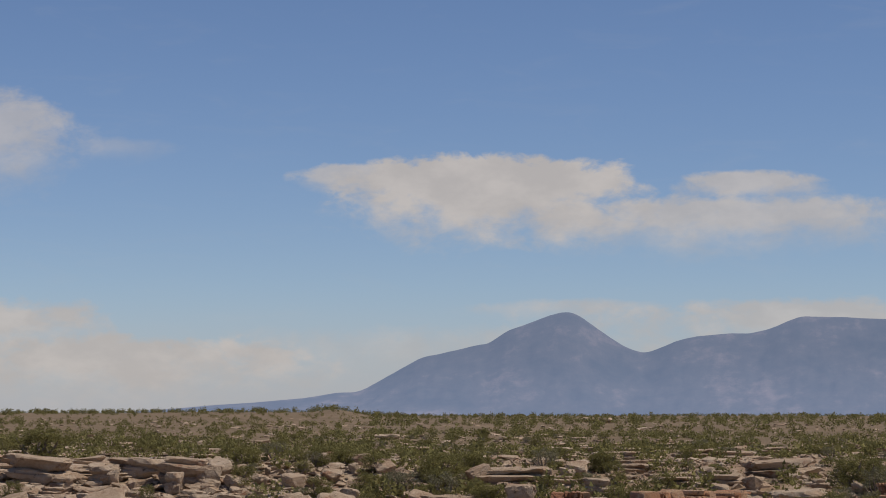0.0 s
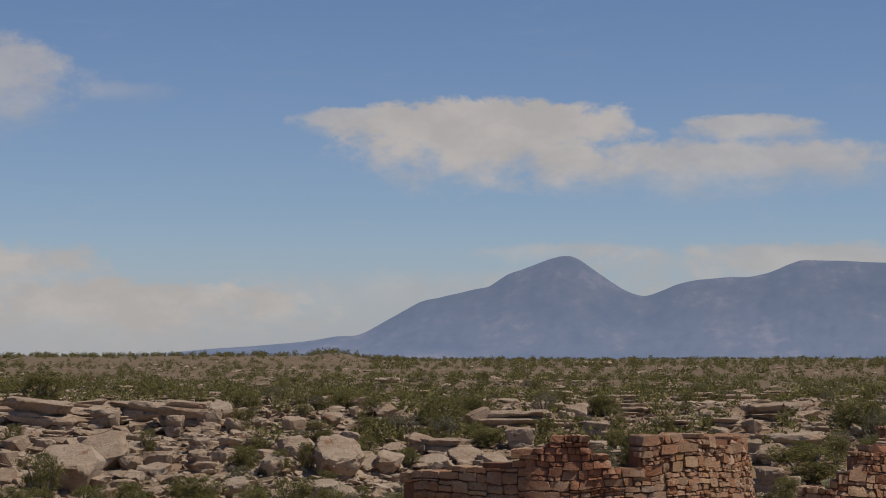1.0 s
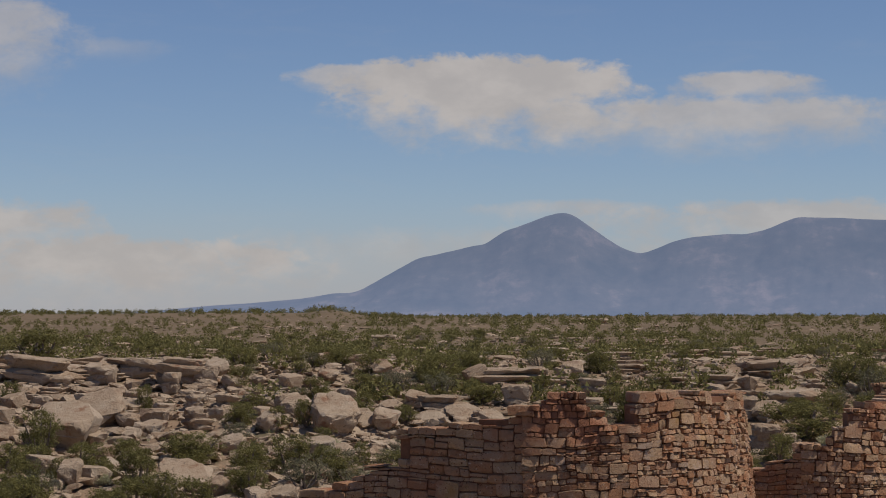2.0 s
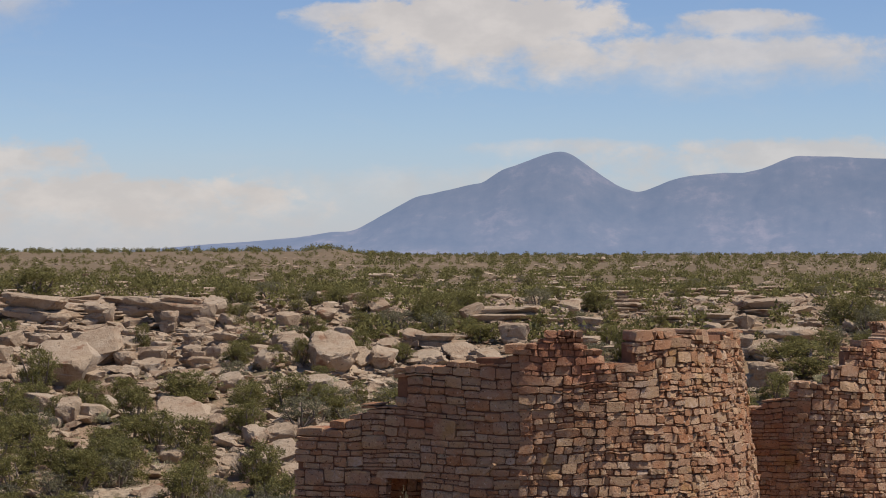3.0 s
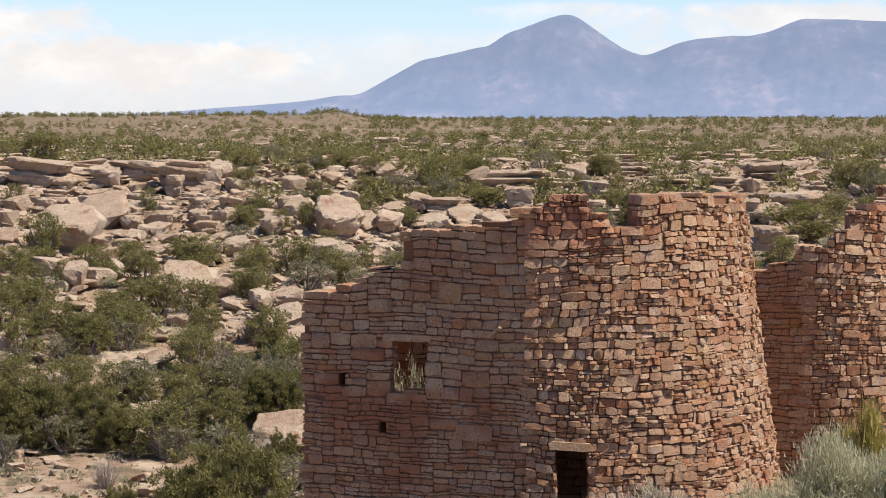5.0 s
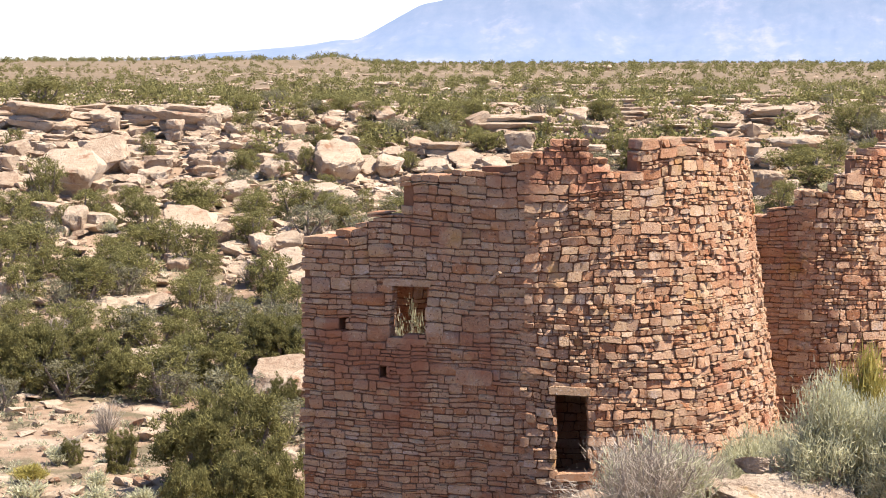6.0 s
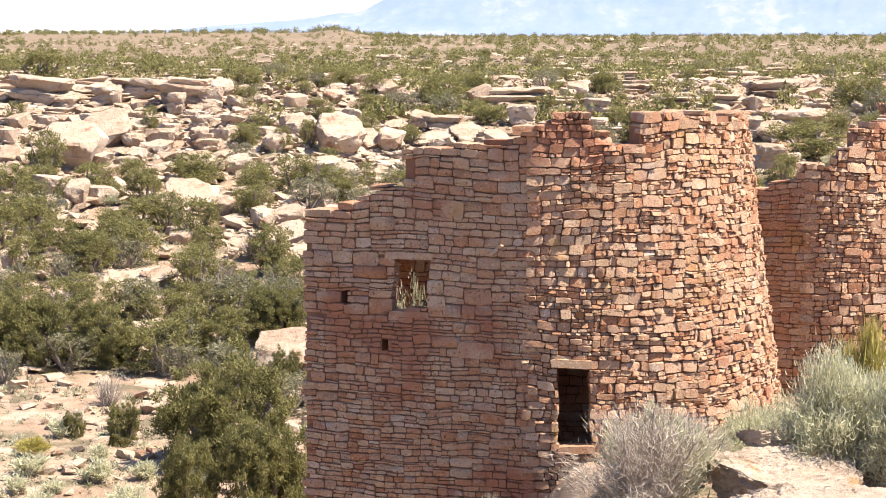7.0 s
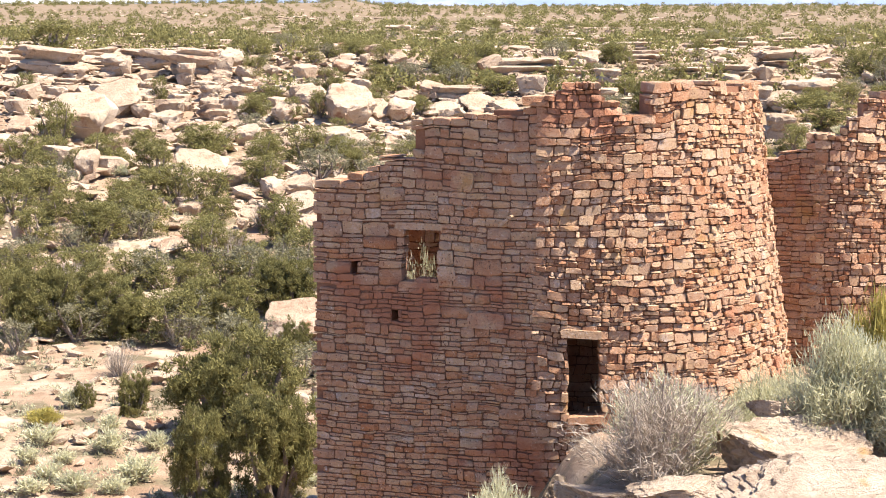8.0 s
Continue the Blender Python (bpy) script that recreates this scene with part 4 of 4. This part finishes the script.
def build_plants():
    near = [tree(500 + k, 420, 105, 0.03, JUNIPER, "dense green juniper tree on the canyon floor", spire=0.055) for k in range(3)]
    mid = [tree(510 + k, 150, 36, 0.044, JUNIPER, "dark green juniper on the rocky slope") for k in range(5)]
    scrub = [tree(520 + k, 76, 30, 0.05, SCRUB, "grey-green desert scrub bush on the slope", "shrub", "scrub_bush") for k in range(3)]
    sage = [bush(530 + k, 1000, 0.16, SAGE, "grey-green sagebrush on sandy soil", "sagebrush") for k in range(2)]
    for k, (b, d, w, h) in enumerate(CANYON_TREES):
        plant(near[k % 3], spot(b, d, 0.22 * h), 1.25 * w, 1.36 * h, "canyon junipers")
    taken = [spot(b, d) for b, d, w, h in CANYON_TREES]
    for k, (b, d, w, h) in enumerate(SLOPE_TREES + VALLEY_TREES):
        plant(mid[k % 5], spot(b, d), 1.1 * w, 1.08 * h, "slope junipers")
        taken.append(spot(b, d))
    for k, (b, d, w, h) in enumerate(LOW_SHRUBS):
        plant(sage[k % 2], spot(b, d), w, h, "canyon shrubs")
    # the rest of the wood, thinned round the boulders
    centre = np.array([(x, y, s) for x, y, s in rocks_made[:55]])

    def clear(p, room):
        return np.all(np.hypot(centre[:, 0] - p.x, centre[:, 1] - p.y) > centre[:, 2] + room)

    def grow(count, near_most, far_most, lean, size, browse):
        made = 0
        while made < count:
            b, d = rng.uniform(-12.3, 12.3), near_most + (far_most - near_most) * rng.rand() ** lean
            p = spot(b, d)
            if not clear(p, 0.8) or (b < -6.8 and d < 69.5) or (b < -5.5 and 110 < d < 142 and rng.rand() < 0.85) or vnoise(p.x / 14, p.y / 14) < 0.3:
                continue
            w = rng.uniform(*size)
            kind = scrub[made % 3] if rng.rand() < browse else mid[made % 5]
            plant(kind, p, w, w * rng.uniform(0.5, 0.8) * (0.8 if d > 140 else 1.0), "slope junipers" if kind in mid else "slope scrub")
            made += 1

    grow(140, 62, 106, 1.0, (1.5, 2.9), 0.33)  # thicket below the ledges
    grow(48, 104, 138, 1.0, (1.1, 2.0), 0.4)  # among the boulders
    grow(60, 114, 145, 1.0, (1.4, 2.7), 0.3)
    grow(150, 140, 330, 1.0, (1.2, 2.3), 0.25)  # on the plateau
    made = 0
    while made < 120:
        b, d = rng.uniform(-12.3, 12.3), 52 + 80 * rng.rand()
        p = spot(b, d)
        if not clear(p, 0.2):
            continue
        w = rng.uniform(0.5, 1.1)
        kind = sage[made % 2] if rng.rand() < 0.5 else scrub[made % 3]
        plant(kind, p, w, w * rng.uniform(0.5, 0.75), "slope scrub")
        made += 1
    # bushes of the far plain, past counting
    r = np.random.RandomState(77)
    n = 6000
    b, d = np.radians(r.uniform(-12.6, 12.6, n)), 122 + 1500 * r.rand(n) ** 2.2
    x, y = d * np.sin(b), d * np.cos(b)
    bare = smooth(-0.02, 0.02, fbm(x / 90, y / 90, 3) + 0.05) * np.where((b < radians(-2)) & (d > 620) & (d < 950), 0.5, 1.0)
    keep = r.rand(n) < 0.3 + 0.65 * bare
    keep &= ~((b < radians(-2)) & (d > 620) & (d < 950) & (r.rand(n) < 0.3))
    keep &= ~((b < radians(-5)) & (d < 143)) & ~((d < 320) & (r.rand(n) < 0.2))
    # the dark line of bushes on the crest of the plain
    crest_b = np.radians(np.concatenate([r.uniform(-12.6, -1, 230), r.uniform(-2, 12.6, 190)]))
    crest_d = np.concatenate([r.uniform(880, 1060, 230), r.uniform(420, 900, 190)])
    x, y, d = np.append(x[keep], crest_d * np.sin(crest_b)), np.append(y[keep], crest_d * np.cos(crest_b)), np.append(d[keep], crest_d)
    w = r.uniform(0.8, 2.7, len(x)) * (1 + d / 3000)
    w[-420:] = r.uniform(2.4, 5.2, 420)
    cards = []
    for k in range(len(x)):
        lobes = np.stack([r.normal(size=5) * 0.15 * w[k], r.normal(size=5) * 0.15 * w[k], r.uniform(0.06, 0.36, 5) * w[k]], -1) + np.array([x[k], y[k], float(ground(x[k], y[k]))])
        cards.append(leaf_cards(lobes, 0.20 * w[k], 20, 0.10 * w[k], r, 0.15, 0.9))
    tagged(quads("distant_bushes", np.concatenate(cards), JUNIPER), "dark green junipers dotted over the far plain", "bushes", kind="stuff")
    # low forbs and dry tufts between the stones
    for name, material, count, what in (("low_forbs", SAGE, 1700, "low grey-green forbs between the stones"), ("dry_tufts", SCRUB, 1500, "dry grass tufts on the sandy slope")):
        cards = []
        for k in range(count):
            b, d = radians(r.uniform(-12.4, 12.4)), 50 + 75 * r.rand() ** 1.3
            x, y, w = d * math.sin(b), d * math.cos(b), r.uniform(0.15, 0.5)
            lobes = r.normal(size=(4, 3)) * np.array([0.3, 0.3, 0.08]) * w + np.array([x, y, float(ground(x, y)) + 0.12 * w])
            cards.append(leaf_cards(lobes, 0.22 * w, 9, 0.3 * w, r, 0.6, 0.35))
        tagged(quads(name, np.concatenate(cards), material), what, "forbs", kind="stuff")
    dead = bush(540, 1500, 0.12, TWIG, "bare grey dead shrub among the junipers", "dry_shrub", slim=0.03)
    for b, d, w, h in [(-6.0, 83, 1.7, 1.5), (-6.5, 85, 1.3, 1.1), (-8.9, 66, 1.4, 1.2), (-7.4, 70, 1.5, 1.3), (-10.2, 80, 1.4, 1.0), (-4.8, 104, 1.2, 0.9), (-9.9, 63, 1.0, 0.7), (-7.9, 92, 1.3, 1.0), (-5.2, 89, 1.2, 1.1)]:
        plant(dead, spot(b, d), w, h, "dead shrubs")
    for source in near + mid + scrub + sage + [dead]:
        for part in (*source.children_recursive, source):
            bpy.data.objects.remove(part)

    # the bench before the ruin
    def bench(kind, x, y, w, h):
        return plant(kind, (x, y, float(ground(x, y))), w, h, "")

    grey = bush(601, 20000, 0.075, TWIG, "bare grey twiggy dry shrub on the bench", "dry_shrub", slim=0.024)
    bench(grey, 2.62, 28.9, 2.75, 1.8)
    bench(grey, 3.35, 30.4, 1.5, 1.3)
    green = bush(602, 14000, 0.075, SAGE, "silvery green sagebrush beside the sandstone", "sagebrush", slim=0.08)
    lush = bush(605, 42000, 0.05, SAGE, "tall silvery sagebrush beside the sandstone outcrop", "sagebrush", slim=0.085)
    bench(lush, 5.3, 29.9, 2.1, 2.35)
    bench(lush, 6.2, 29.3, 1.6, 2.1)
    for x, y, w, h in [(4.55, 32.4, 1.1, 1.25), (4.0, 32.0, 1.0, 0.95), (5.1, 32.8, 1.2, 1.2), (0.5, 28.2, 1.2, 1.45), (2.85, 29.2, 1.9, 1.65)]:
        bench(green, x, y, w, h)
    gold = bush(603, 7000, 0.14, RABBITBRUSH, "yellow-green rabbitbrush on the bench", "rabbitbrush", slim=0.06)
    bench(gold, 6.2, 32.6, 1.3, 2.3)
    plant(gold, spot(-10.9, 60), 1.2, 0.6, "")
    leafy = tree(604, 130, 40, 0.026, SAGE, "sunlit leafy bush growing inside the roofless tower", "shrub", "scrub_bush")
    # added bush: its pale leaves stand in for sun flecks on the inside wall
    dry = tree(606, 90, 26, 0.024, TWIG, "pale-leaved bush added for the sun flecks behind the tower window", "shrub", "dry_shrub")
    bench(leafy, -0.45, 35.4, 1.4, -3.25 - float(ground(-0.45, 35.4)))
    bench(dry, -0.95, 35.8, 1.3, -2.9 - float(ground(-0.95, 35.8)))
    for source in (grey, green, lush, gold, leafy, dry):
        for part in (*source.children_recursive, source):
            bpy.data.objects.remove(part)


def build_bench_rocks():
    outcrop = [rock_data("outcrop", 80 + k, BENCH_ROCK, beds=0.09, n=44, square=4.5, pit=1.4, facets=9, undercut=0.06) for k in range(4)]
    what = "pale lichen-spotted sandstone outcrop on the bench"
    beds = []
    for x, y, w, d, h, turn in [(4.4, 29.45, 2.3, 2.1, 1.0, 12), (4.6, 27.2, 3.4, 1.9, 0.62, 8), (5.4, 30.0, 1.7, 1.4, 0.8, -10), (1.35, 29.6, 0.7, 0.6, 0.75, 30), (1.7, 28.6, 1.3, 1.0, 0.35, -20), (2.9, 27.6, 1.6, 1.2, 0.35, 10), (4.9, 30.5, 0.9, 0.8, 0.8, 5)]:
        beds.append(rock("outcrop", outcrop, (x, y, float(ground(x, y))), w, d, h, turn, 4, what, "bench outcrops", sink=0.2, fall=31 if h == 1.0 else 18 if w > 1.5 else 4))
    under = [beds[0].matrix_world @ v.co for v in beds[0].data.vertices]
    seat = max(p.z for p in under if math.hypot(p.x - 4.15, p.y - 29.6) < 0.15)
    rock("loose_stone", outcrop, (4.15, 29.6, seat - 0.03), 0.5, 0.36, 0.26, 15, 4, "loose flat stone resting on the outcrop", "bench outcrops", sink=0.0)


build_bench_rocks()
build_plants()
build_towers()
